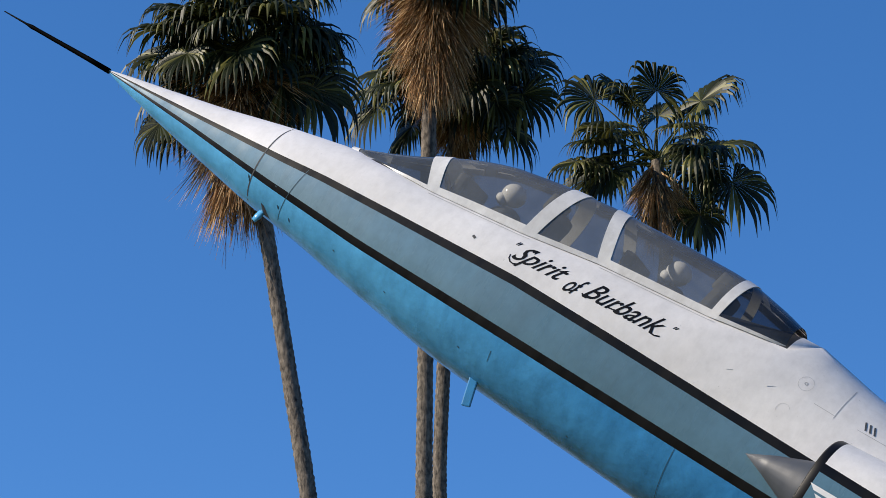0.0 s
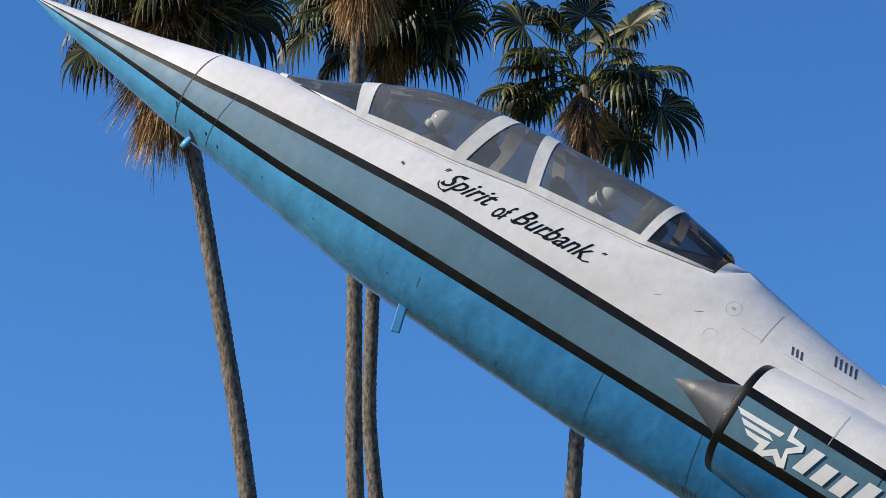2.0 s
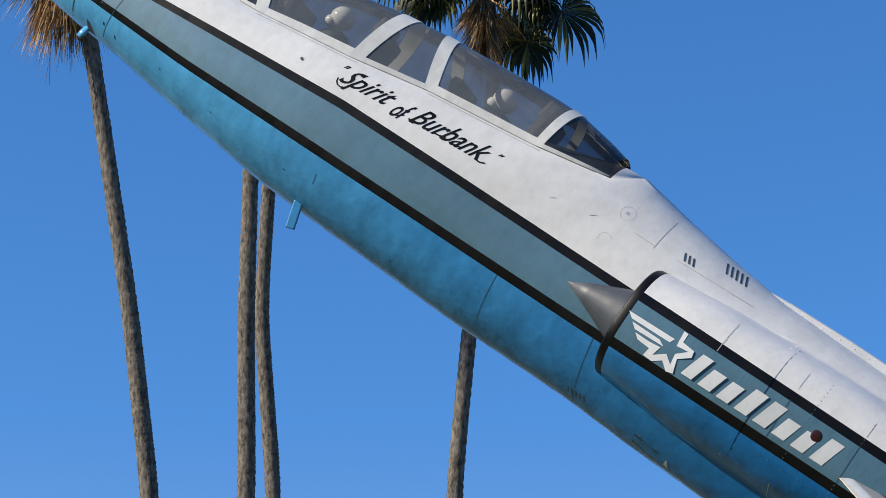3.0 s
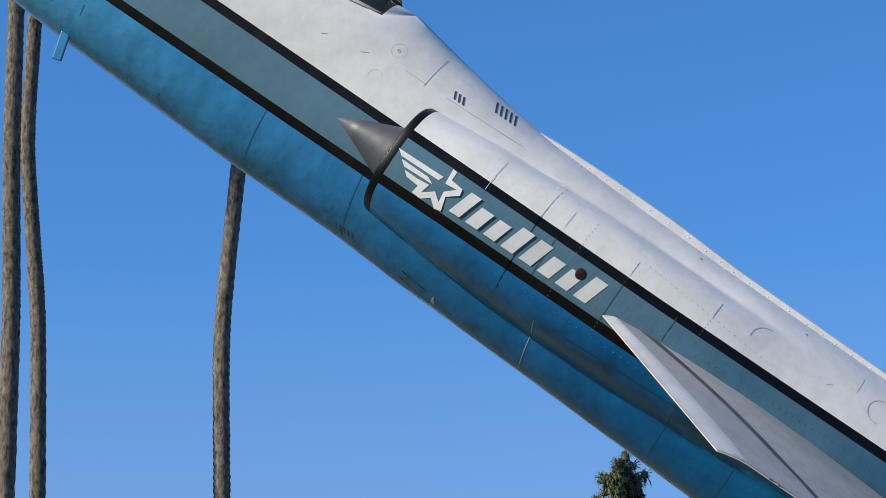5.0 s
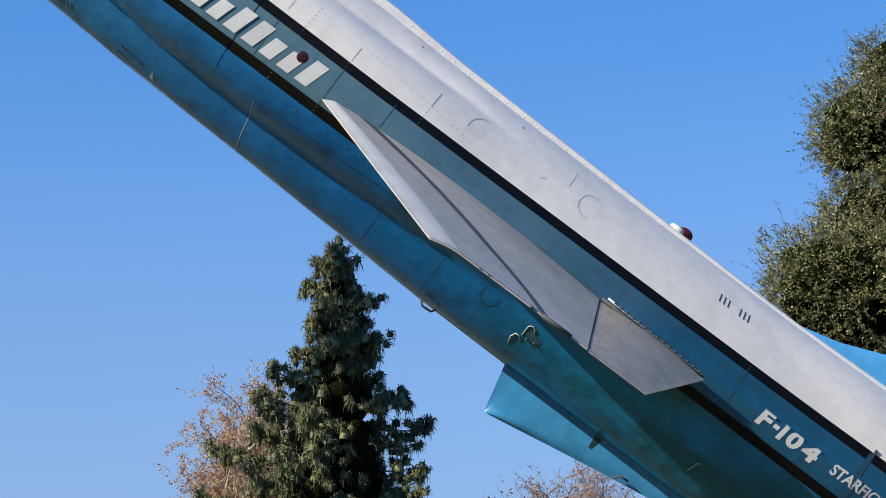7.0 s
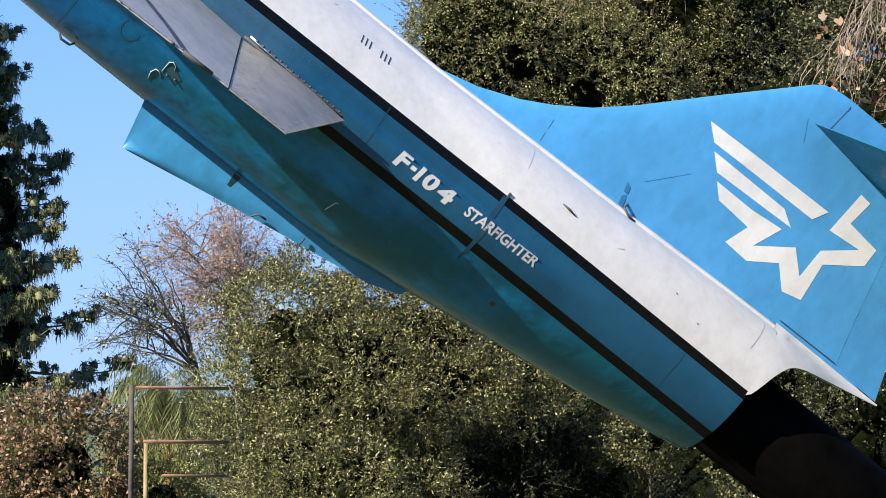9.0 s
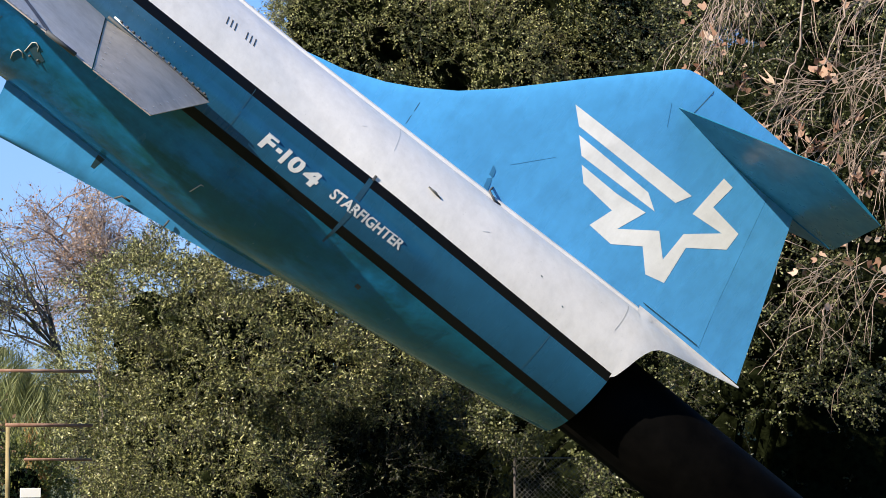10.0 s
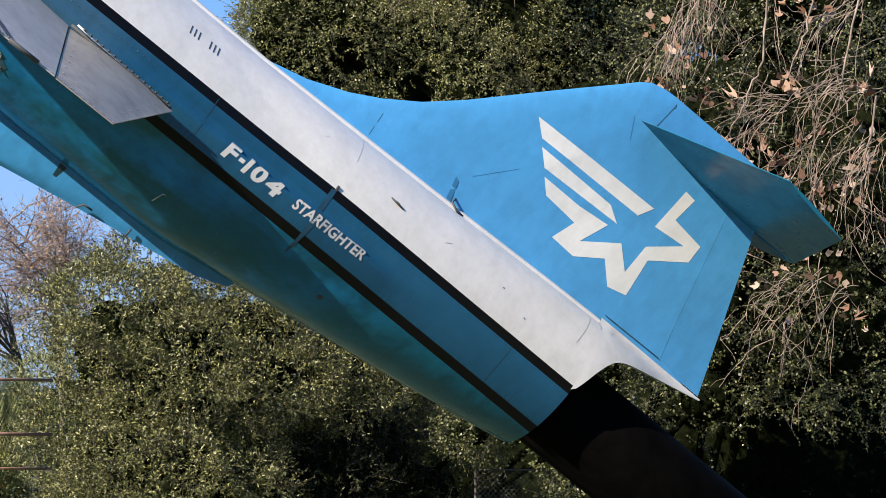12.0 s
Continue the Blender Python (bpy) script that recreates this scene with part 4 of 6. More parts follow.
flat_shape("probe_recess", [(1.962, -0.255), (1.995, -0.262), (2.055, -0.322), (1.985, -0.316)], skin_y, SEAM, fuselage, 0.002)
for x, z in ((1.785, -0.135), (2.138, -0.217), (2.27, -0.256), (1.80, -0.155)):
    flat_shape("paint_chip", [(x - 0.012, z + 0.012), (x + 0.006, z + 0.008), (x + 0.013, z - 0.012), (x - 0.002, z - 0.008)], skin_y, STAIN, fuselage, 0.002)
for x, z in ((2.05, -0.09), (2.75, -0.27), (3.3, -0.33), (4.05, -0.38), (5.1, -0.5), (14.6, 0.52), (14.85, 0.44), (9.0, 0.7), (9.9, 0.66)):
    ribbon("paint_chip", [(x, z), (x + 0.016, z - 0.004)], 0.008, SEAMBLUE, fuselage)
tube("fin_handle", [(14.02, -0.07, 0.84), (14.0, -0.13, 0.80), (14.07, -0.15, 0.765), (14.13, -0.12, 0.77)], 0.008, SEAM, fin, "bent dark grab bar", 8)
flat_shape("smudge", [(13.96, 0.80), (14.00, 0.80), (13.96, 0.95), (13.92, 0.97)], fin_y, FINSTAIN, fin, 0.003)


def fin_line(pts, width, material=SEAMBLUE):
    v, f = [], []
    for i, (x, z) in enumerate(pts):
        a, b = pts[max(i - 1, 0)], pts[min(i + 1, len(pts) - 1)]
        d = Vector((b[0] - a[0], b[1] - a[1])).normalized()
        for s in (1, -1):
            xx, zz = x - s * d.y * width / 2, z + s * d.x * width / 2
            v.append((xx, -fin_y(xx, zz) - 0.0012, zz))
    for i in range(len(pts) - 1):
        f.append((2 * i, 2 * i + 1, 2 * i + 3, 2 * i + 2))
    return put("fin_seam", fix_normals(mesh_of("fin_seam", v, f, [material])), fin)


def straight(a, b, n=8):
    return [(a[0] + (b[0] - a[0]) * i / n, a[1] + (b[1] - a[1]) * i / n) for i in range(n + 1)]


fin_line(straight((13.22, 0.80), (13.21, 0.99)), 0.0045)
fin_line(straight((14.02, 1.05), (14.26, 1.31)), 0.0035, FINSTAIN)
fin_line(straight((14.90, 2.22), (14.93, 2.46)), 0.007)
fin_line(straight((15.48, 0.885), (16.03, 0.893)), 0.007)
fin_line(straight((14.72, 2.18), (14.80, 2.02)), 0.004, FINSTAIN)
# ventral fin: soot under the belly and two edge brackets
flat_shape("soot", [(11.62, -0.74), (11.68, -0.74), (11.66, -0.84), (11.63, -0.84)], lambda x, z: 0.0285, STAIN, ventral, 0.0015)
tube("edge_bracket", [(11.90, -0.03, -0.915), (11.93, -0.05, -0.87), (12.0, -0.045, -0.865)], 0.008, SEAM, ventral, "", 6)
tube("edge_bracket", [(12.30, -0.03, -0.865), (12.30, -0.045, -0.80)], 0.007, SEAM, ventral, "", 6)

# wing: rivets on the flap, exposed tip hinge, root gap
def wing_top(x, y):
    le, te, z = wing_edges(y)
    hx = le + (te - le) * 0.722
    t = 0.034 * (te - le) * tip_thin(y)
    if x <= hx:
        s = (x - le) / (hx - le)
        return z + max(0.003, 0.5 * t * 4 * s * (1 - s) * (1 + 0.25 * (0.5 - s)))
    s = (x - hx) / (te - hx)
    return z - 0.004 + max(0.003, 0.5 * t * 0.55 * 4 * s * (1 - s))


wv, wf = [], []
rnd = random.Random(4)
spots = [(wing_edges(y)[0] + (wing_edges(y)[1] - wing_edges(y)[0]) * s, y) for y in np.linspace(1.05, 3.28, 9) for s in (0.75, 0.80, 0.97)]
spots += [(wing_edges(3.3)[0] + (wing_edges(3.3)[1] - wing_edges(3.3)[0]) * s, 3.31) for s in np.linspace(0.05, 0.99, 34)]
for x, y in spots:
    z, r, b = wing_top(x, y), 0.011, len(wv)
    for k in range(6):
        a = math.pi * k / 3
        wv.append((x + r * math.cos(a), -y + r * math.sin(a), z + 0.001))
    wv.append((x, -y, z + 0.006))
    for k in range(6):
        wf.append((b + k, b + (k + 1) % 6, b + 6))
tagged(put("rivets", fix_normals(mesh_of("rivets", wv, wf, [SEAMLIGHT])), wing), "", "", "", "stuff")
for s0, s1, w_ in ((0.455, 0.468, 0.017), (0.51, 0.645, 0.028), (0.215, 0.225, 0.010), (0.255, 0.262, 0.010)):
    le, te, z = wing_edges(3.34)
    tube("tip_opening", [(le + (te - le) * s0, -3.335, z + 0.004), (le + (te - le) * s1, -3.335, z + 0.004)], w_, SEAM, wing, "", 8, 0.5)
tube("root_gap", [(11.02, -0.99, 0.0), (11.35, -0.985, -0.012), (11.88, -0.95, -0.02)], [0.012, 0.016, 0.014], SEAM, wing, "", 6)

# pale hinge strip with its holes along the flap root
tube("hinge_strip", [(11.05, -1.03, 0.022), (11.45, -1.0, 0.008), (11.86, -0.965, -0.006)], 0.008, SEAMLIGHT, wing, "pale hinge strip", 6)
for i in range(15):
    k = (i + 0.5) / 15
    tube("hinge_hole", [(11.07 + 0.78 * k, -1.042 + 0.06 * k, 0.026 - 0.027 * k), (11.09 + 0.78 * k, -1.042 + 0.06 * k, 0.0255 - 0.027 * k)], 0.008, SEAM, wing, "", 6)
# fasteners along the spine
sv2, sf2 = [], []
for i in range(52):
    x = 7.8 + 0.145 * i + 0.03 * math.sin(7.3 * i)
    z = float(np.interp(x, [p[0] for p in SPINE], [p[1] for p in SPINE])) - 0.045
    b0 = len(sv2)
    for k in range(6):
        sv2.append((x + 0.009 * math.cos(math.pi * k / 3), -0.1368, z + 0.009 * math.sin(math.pi * k / 3)))
    sv2.append((x, -0.1395, z))
    for k in range(6):
        sf2.append((b0 + k, b0 + (k + 1) % 6, b0 + 6))
tagged(put("rivets", fix_normals(mesh_of("rivets", sv2, sf2, [WHITE])), fuselage), "", "", "", "stuff")
# scuffs on the white rear body
for x, z, l in ((14.05, 0.50, 0.05), (12.9, 0.55, 0.03), (11.4, 0.6, 0.03), (10.2, 0.42, 0.04), (9.05, 0.55, 0.035), (5.9, 0.5, 0.04), (6.2, 0.55, 0.05)):
    ribbon("scuff", [(x, z), (x + l * 0.5, z + l * 0.3), (x + l, z + l * 0.6)], 0.005, SEAMLIGHT, fuselage)

# ================= pole =================
ax = jet.matrix_world.to_3x3() @ Vector((1, 0, 0))
p0 = jet.matrix_world @ Vector((14.6, 0, 0.13))
length = (p0.z + 0.4) / -ax.z
pole = tube("support_pole", [p0, p0 + ax * length], 0.375, POLE, None, "", 36)
tagged(pole, "thick black steel pole slanting into the ground", "pole")

# ================= ground and planting =================
def toward(az, el, dist):
    """A place seen from the eye at that bearing (degrees right of ahead), elevation and ground distance."""
    a = radians(az)
    return Vector((dist * math.sin(a), dist * math.cos(a), EYE[2] + dist * math.tan(radians(el))))


EARTH = matte("grass_ground", (0.06, 0.075, 0.032), (0.12, 0.13, 0.06), 1.3, 0.95, 0.03)
bm = bmesh.new()
bmesh.ops.create_grid(bm, x_segments=40, y_segments=40, size=1500)
for v in bm.verts:
    v.co.z = 0.25 * noise.noise(v.co * 0.01) if v.co.length > 120 else 0.0
ground = part("ground", bm, EARTH)
tagged(ground, "green grassy park ground", "ground", kind="structure")

OAK = leafy("oak_leaf", [(0.0, (0.026, 0.030, 0.009)), (0.5, (0.108, 0.116, 0.038)), (0.78, (0.30, 0.302, 0.112)), (1.0, (0.53, 0.51, 0.235))], 0.4, 0.22, 0.4)
OAKDARK = leafy("live_oak_leaf", [(0.0, (0.055, 0.062, 0.022)), (0.5, (0.18, 0.186, 0.066)), (1.0, (0.46, 0.45, 0.21))], 0.4, 0.22, 0.3)
IVYLEAF = leafy("climber_leaf", [(0.0, (0.022, 0.028, 0.010)), (0.5, (0.07, 0.08, 0.027)), (1.0, (0.27, 0.27, 0.12))], 0.4, 0.2, 0.4)
REDLEAF = leafy("russet_leaf", [(0.0, (0.06, 0.065, 0.024)), (0.4, (0.14, 0.14, 0.05)), (0.65, (0.24, 0.14, 0.075)), (1.0, (0.40, 0.26, 0.18))], 0.5, 0.2, 0.3)
WEED = leafy("weed_leaf", [(0.0, (0.10, 0.12, 0.03)), (1.0, (0.30, 0.31, 0.08))], 0.5, 0.3, 0.3)
NEEDLE = leafy("needle_green", [(0.0, (0.036, 0.043, 0.020)), (0.5, (0.095, 0.106, 0.046)), (1.0, (0.23, 0.23, 0.11))], 0.6, 0.12, 0.2)
AUTUMN = leafy("autumn_leaf", [(0.0, (0.22, 0.10, 0.05)), (0.5, (0.38, 0.24, 0.14)), (1.0, (0.56, 0.44, 0.32))], 0.6, 0.3)
FROND = leafy("palm_leaf", [(0.0, (0.009, 0.013, 0.004)), (0.6, (0.034, 0.040, 0.011)), (1.0, (0.19, 0.175, 0.045))], 0.45, 0.2, 0.2)
SYCLEAF = leafy("sycamore_leaf", [(0.0, (0.26, 0.11, 0.04)), (0.5, (0.46, 0.27, 0.13)), (1.0, (0.62, 0.46, 0.30))], 0.6, 0.3)
DRYFROND = leafy("dry_palm_leaf", [(0.0, (0.13, 0.06, 0.024)), (0.6, (0.40, 0.23, 0.10)), (1.0, (0.66, 0.46, 0.25))], 0.75, 0.2, 0.2)
PALMBARK = matte("palm_bark", (0.010, 0.0075, 0.006), (0.21, 0.172, 0.132), 5.0, 0.9, 0.04, (2.6, 2.6, 1.0), 0.0, 7)
BARK = matte("grey_bark", (0.10, 0.085, 0.07), (0.23, 0.20, 0.17), 6.0, 0.9, 0.015)
PALEBARK = matte("pale_bark", (0.30, 0.27, 0.22), (0.55, 0.50, 0.43), 5.0, 0.85, 0.01)
DARKBARK = matte("dark_twig", (0.03, 0.026, 0.022), (0.085, 0.07, 0.06), 8.0, 0.9, 0.01)
# deep shade inside the crowns, put into a near-black colour
SHADE = matte("crown_shade", (0.002, 0.0028, 0.0012), (0.012, 0.015, 0.006), 9.0, 1.0, 0.05)
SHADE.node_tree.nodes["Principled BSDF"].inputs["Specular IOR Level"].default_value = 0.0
rng = np.random.default_rng(7)


def quads(centres, normals, ups, w, h):
    """Leaf-shaped diamonds, folded a little along the middle."""
    n = len(centres)
    side = np.cross(ups, normals)
    side /= np.linalg.norm(side, axis=1, keepdims=True) + 1e-9
    w, h = np.broadcast_to(w, n)[:, None], np.broadcast_to(h, n)[:, None]
    a = centres - ups * h * 0.5
    b = centres + side * w * 0.5 - normals * w * 0.12
    c = centres + ups * h * 0.5
    d = centres - side * w * 0.5 - normals * w * 0.12
    v = np.stack([a, b, c, d], 1).reshape(-1, 3)
    i = np.arange(n)[:, None] * 4
    return v, np.concatenate([i, i + 1, i + 2, i + 3], 1)


def unit(a):
    return a / (np.linalg.norm(a, axis=-1, keepdims=True) + 1e-9)


def soup(name, v, f, material, parent=None, label="", category="", kind=""):
    me = bpy.data.meshes.new(name)
    me.vertices.add(len(v))
    me.vertices.foreach_set("co", np.asarray(v, dtype=np.float32).ravel())
    k = f.shape[1]
    me.loops.add(len(f) * k)
    me.loops.foreach_set("vertex_index", np.asarray(f, dtype=np.int32).ravel())
    me.polygons.add(len(f))
    me.polygons.foreach_set("loop_start", np.arange(len(f), dtype=np.int32) * k)
    me.polygons.foreach_set("loop_total", np.full(len(f), k, dtype=np.int32))
    me.materials.append(material)
    me.update(calc_edges=True)
    ob = put(name, me, parent, label)
    return tagged(ob, "", category, "", kind)


def sprays(blobs, count, size, ratio=2.2, twig=0.2, leaves=11, hollow=0.25, lump=0.3, shoots=0.1):
    """Leafy twigs over lumpy ellipsoids (centre, radii), with open hollows and longer shoots; leaves alternate along each twig."""
    area = np.array([r[0] * r[2] + r[1] * r[2] for _, r in blobs])
    n = count // leaves
    take = rng.choice(len(blobs), n, p=area / area.sum())
    cs = np.array([tuple(b[0]) for b in blobs])[take]
    rs = np.array([b[1] for b in blobs])[take]
    d = unit(rng.normal(size=(n, 3)))
    big = np.array([noise.noise(Vector(p) * 0.75) + 0.6 * noise.noise(Vector(p) * 1.9 + Vector((5, 1, 3))) for p in cs + d * rs])
    keep = (big > -hollow + rng.normal(size=n) * 0.05) & ((d[:, 1] < 0.3) | (rng.random(n) < 0.3))
    cs, rs, d, big = cs[keep], rs[keep], d[keep], big[keep]
    n = len(cs)
    depth = 1 - np.abs(rng.normal(size=n)) * 0.13 + lump * (big - 0.1)
    root = cs + d * rs * depth[:, None]
    # twigs that start well inside another lump are never seen
    seen = np.ones(n, bool)
    for c, r in blobs:
        seen &= (((root - np.array(tuple(c))) / np.array(r)) ** 2).sum(1) > 0.5
    root, d = root[seen], d[seen]
    n = len(root)
    axis = unit(d + rng.normal(size=(n, 3)) * 0.55 + np.array([0, 0, 0.25]))
    ln = twig * rng.uniform(0.6, 1.3, n) * np.where(rng.random(n) < shoots, 2.2, 1.0)
    s = np.tile((np.arange(leaves) + 0.5) / leaves, n)
    k = np.repeat(np.arange(n), leaves)
    p = root[k] + axis[k] * (ln[k] * s)[:, None] + rng.normal(size=(n * leaves, 3)) * 0.012
    lean = unit(axis[k] * 0.55 + unit(rng.normal(size=(n * leaves, 3))))
    sz = size * rng.uniform(0.65, 1.3, n * leaves)
    h = sz * ratio
    p = p + lean * (h * 0.5)[:, None]
    nm = unit(np.cross(lean, rng.normal(size=(n * leaves, 3))))
    v, f = quads(p, nm, lean, sz, h)
    # the twigs themselves, as thin blades
    side = unit(np.cross(axis, np.array([0.3, 1.0, 0.1]))) * 0.0025
    e = root + axis * ln[:, None]
    tv = np.stack([root - side, root + side, e + side * 0.4, e - side * 0.4], 1).reshape(-1, 3)
    ti = np.arange(n)[:, None] * 4
    return (v, f), (tv, np.concatenate([ti, ti + 1, ti + 2, ti + 3], 1))


def clumps(blobs, small, close):
    """Breaks each large lump up into rounded clumps of twigs seated on its surface."""
    out = []
    for c, r in blobs:
        n = int(close * (r[0] * r[2] + r[0] * r[1] + r[1] * r[2]) / (small[0] * small[1]))
        for d in unit(rng.normal(size=(n, 3))):
            if d[1] > 0.35 and rng.random() < 0.7:
                continue
            q = rng.uniform(*small)
            k = rng.uniform(0.72, 0.97)
            out.append((Vector(c) + Vector((d[0] * r[0], d[1] * r[1], d[2] * r[2])) * k, (q * rng.uniform(0.9, 1.3), q, q * rng.uniform(0.7, 1.0))))
    return out


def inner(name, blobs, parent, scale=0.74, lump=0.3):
    """Added near-black mass: a crown's inner shade in its colour, lumped like its leaves."""
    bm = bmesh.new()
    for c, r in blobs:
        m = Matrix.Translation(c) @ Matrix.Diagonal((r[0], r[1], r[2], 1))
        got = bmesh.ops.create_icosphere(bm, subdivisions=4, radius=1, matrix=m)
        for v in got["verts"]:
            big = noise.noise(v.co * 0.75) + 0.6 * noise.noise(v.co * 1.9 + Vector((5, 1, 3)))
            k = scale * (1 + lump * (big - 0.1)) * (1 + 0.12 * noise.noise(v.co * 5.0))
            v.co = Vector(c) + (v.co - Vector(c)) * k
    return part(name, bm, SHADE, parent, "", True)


class Wood:
    """Collects tapering branches into one mesh."""

    def __init__(self):
        self.v, self.f, self.tips = [], [], []

    def limb(self, pts, r0, r1, sides=6):
        base = len(self.v)
        n = len(pts)
        for i, p in enumerate(pts):
            d = (pts[min(i + 1, n - 1)] - pts[max(i - 1, 0)]).normalized()
            q = d.to_track_quat("Z", "Y").to_matrix()
            r = r0 + (r1 - r0) * i / (n - 1)
            for k in range(sides):
                a = 2 * math.pi * k / sides
                self.v.append(tuple(p + q @ Vector((r * math.cos(a), r * math.sin(a), 0))))
        for i in range(n - 1):
            for k in range(sides):
                k2 = (k + 1) % sides
                self.f.append((base + i * sides + k, base + i * sides + k2, base + (i + 1) * sides + k2, base + (i + 1) * sides + k))

    def grow(self, p, d, length, r, depth, rnd, bend=0.35, droop=0.0, kids=3, spread=0.8, sides=5):
        pts = [p]
        for _ in range(5):
            d = (d + Vector([rnd.uniform(-bend, bend) for _ in range(3)]) * 0.5 + Vector((0, 0, -droop))).normalized()
            p = p + d * length / 5
            pts.append(p)
        self.limb(pts, r, r * 0.5, sides)
        if depth == 0:
            self.tips += pts[2:]
            return
        for k in range(kids):
            q = pts[rnd.choice((2, 3, 4, 5))] if k else pts[-1]
            nd = (d + Vector([rnd.uniform(-spread, spread) for _ in range(3)])).normalized()
            self.grow(q, nd, length * rnd.uniform(0.55, 0.8), r * 0.55, depth - 1, rnd, bend, droop, kids, spread, max(3, sides - 1))

    def build(self, name, material, parent, label=""):
        return put(name, mesh_of(name, self.v, self.f, [material]), parent, label)


# ---- palms ----
def fan_mesh(name, material, rnd, hub, out, up, reach, blades=26, droop=1.0):
    """A fan leaf on its stalk, from the heart at the origin: pleated blades, joined near the hub, their free tips hanging."""
    v, f = [], []
    out = out.normalized()
    side = out.cross(up).normalized()
    up = side.cross(out)
    # arching stalk
    mid = hub * 0.5 + Vector((0, 0, 0.16 * hub.length))
    cross = hub.cross(Vector((0, 0, 1)))
    cross = cross.normalized() if cross.length > 0.01 else Vector((1, 0, 0))
    for w in (cross, cross.cross(hub).normalized()):
        b = len(v)
        for i in range(7):
            s = i / 6
            p = mid * (2 * s * (1 - s)) + hub * s * s
            v += [tuple(p - w * (0.028 - 0.013 * s)), tuple(p + w * (0.028 - 0.013 * s))]
        for i in range(6):
            f.append((b + 2 * i, b + 2 * i + 1, b + 2 * i + 3, b + 2 * i + 2))
    wide = math.pi * 1.5
    for k in range(blades):
        a = (k / (blades - 1) - 0.5) * wide
        d = out * math.cos(a) + side * math.sin(a)
        ln = reach * (1.0 - 0.22 * abs(a) / 2.4) * rnd.uniform(0.86, 1.12)
        tip = rnd.uniform(0.75, 1.15) * droop
        p, b = hub.copy(), len(v)
        e = -side * math.cos(a) * -1 - out * math.sin(a)
        for i in range(8):
            s = i / 7
            w = ln * s * math.tan(wide / blades * 0.5) if s < 0.5 else ln * 0.5 * math.tan(wide / blades * 0.5) * (1.02 - s) * 2
            v += [tuple(p - e * w), tuple(p + up * w * 0.55), tuple(p + e * w)]
            g = min(1.0, max(0.0, (s - 0.26) / 0.5)) ** 1.3 * tip
            p = p + (d * (1 - min(g, 1.0) * 0.85) + up * 0.25 * (0.4 - s) + Vector((0, 0, -1.0)) * min(g, 1.1) * 0.95).normalized() * (ln / 7)
        for i in range(7):
            for j in (0, 1):
                q = b + 3 * i + j
                f.append((q, q + 1, q + 4, q + 3))
    return mesh_of(name, v, f, [material], smooth=False)


def dead_mesh(name, material, seed, blades=18):
    """A dead fan leaf, shrunk to a sheaf of wavering threads. It hangs along x."""
    rnd = random.Random(seed)
    v, f = [], []
    for k in range(blades):
        ln, y, z = rnd.uniform(0.7, 1.25), rnd.uniform(-0.02, 0.02), rnd.uniform(-0.02, 0.02)
        dy, dz = rnd.gauss(0, 0.14), rnd.gauss(0, 0.08)
        w = rnd.uniform(0.007, 0.016)
        b = len(v)
        for i in range(8):
            s = i / 7
            x = 0.25 + ln * s
            t = w * (1.1 - s)
            c, e = math.cos(k + 2.2 * s), math.sin(k + 2.2 * s)
            v += [(x, y - t * c, z - t * e), (x, y + t * c, z + t * e)]
            y += dy / 7 + rnd.gauss(0, 0.012)
            z += dz / 7 + rnd.gauss(0, 0.012)
        for i in range(7):
            f.append((b + 2 * i, b + 2 * i + 1, b + 2 * i + 3, b + 2 * i + 2))
    for w in ((0, 1, 0), (0, 0, 1)):
        b = len(v)
        for x in (0.0, 0.3, 0.6):
            v += [tuple(Vector((x, 0, 0)) - Vector(w) * 0.02), tuple(Vector((x, 0, 0)) + Vector(w) * 0.02)]
        f += [(b, b + 1, b + 3, b + 2), (b + 2, b + 3, b + 5, b + 4)]
    return mesh_of(name, v, f, [material], smooth=False)


DRYFANS = [dead_mesh("dead_frond", DRYFROND, s) for s in (4, 5, 6, 7)]


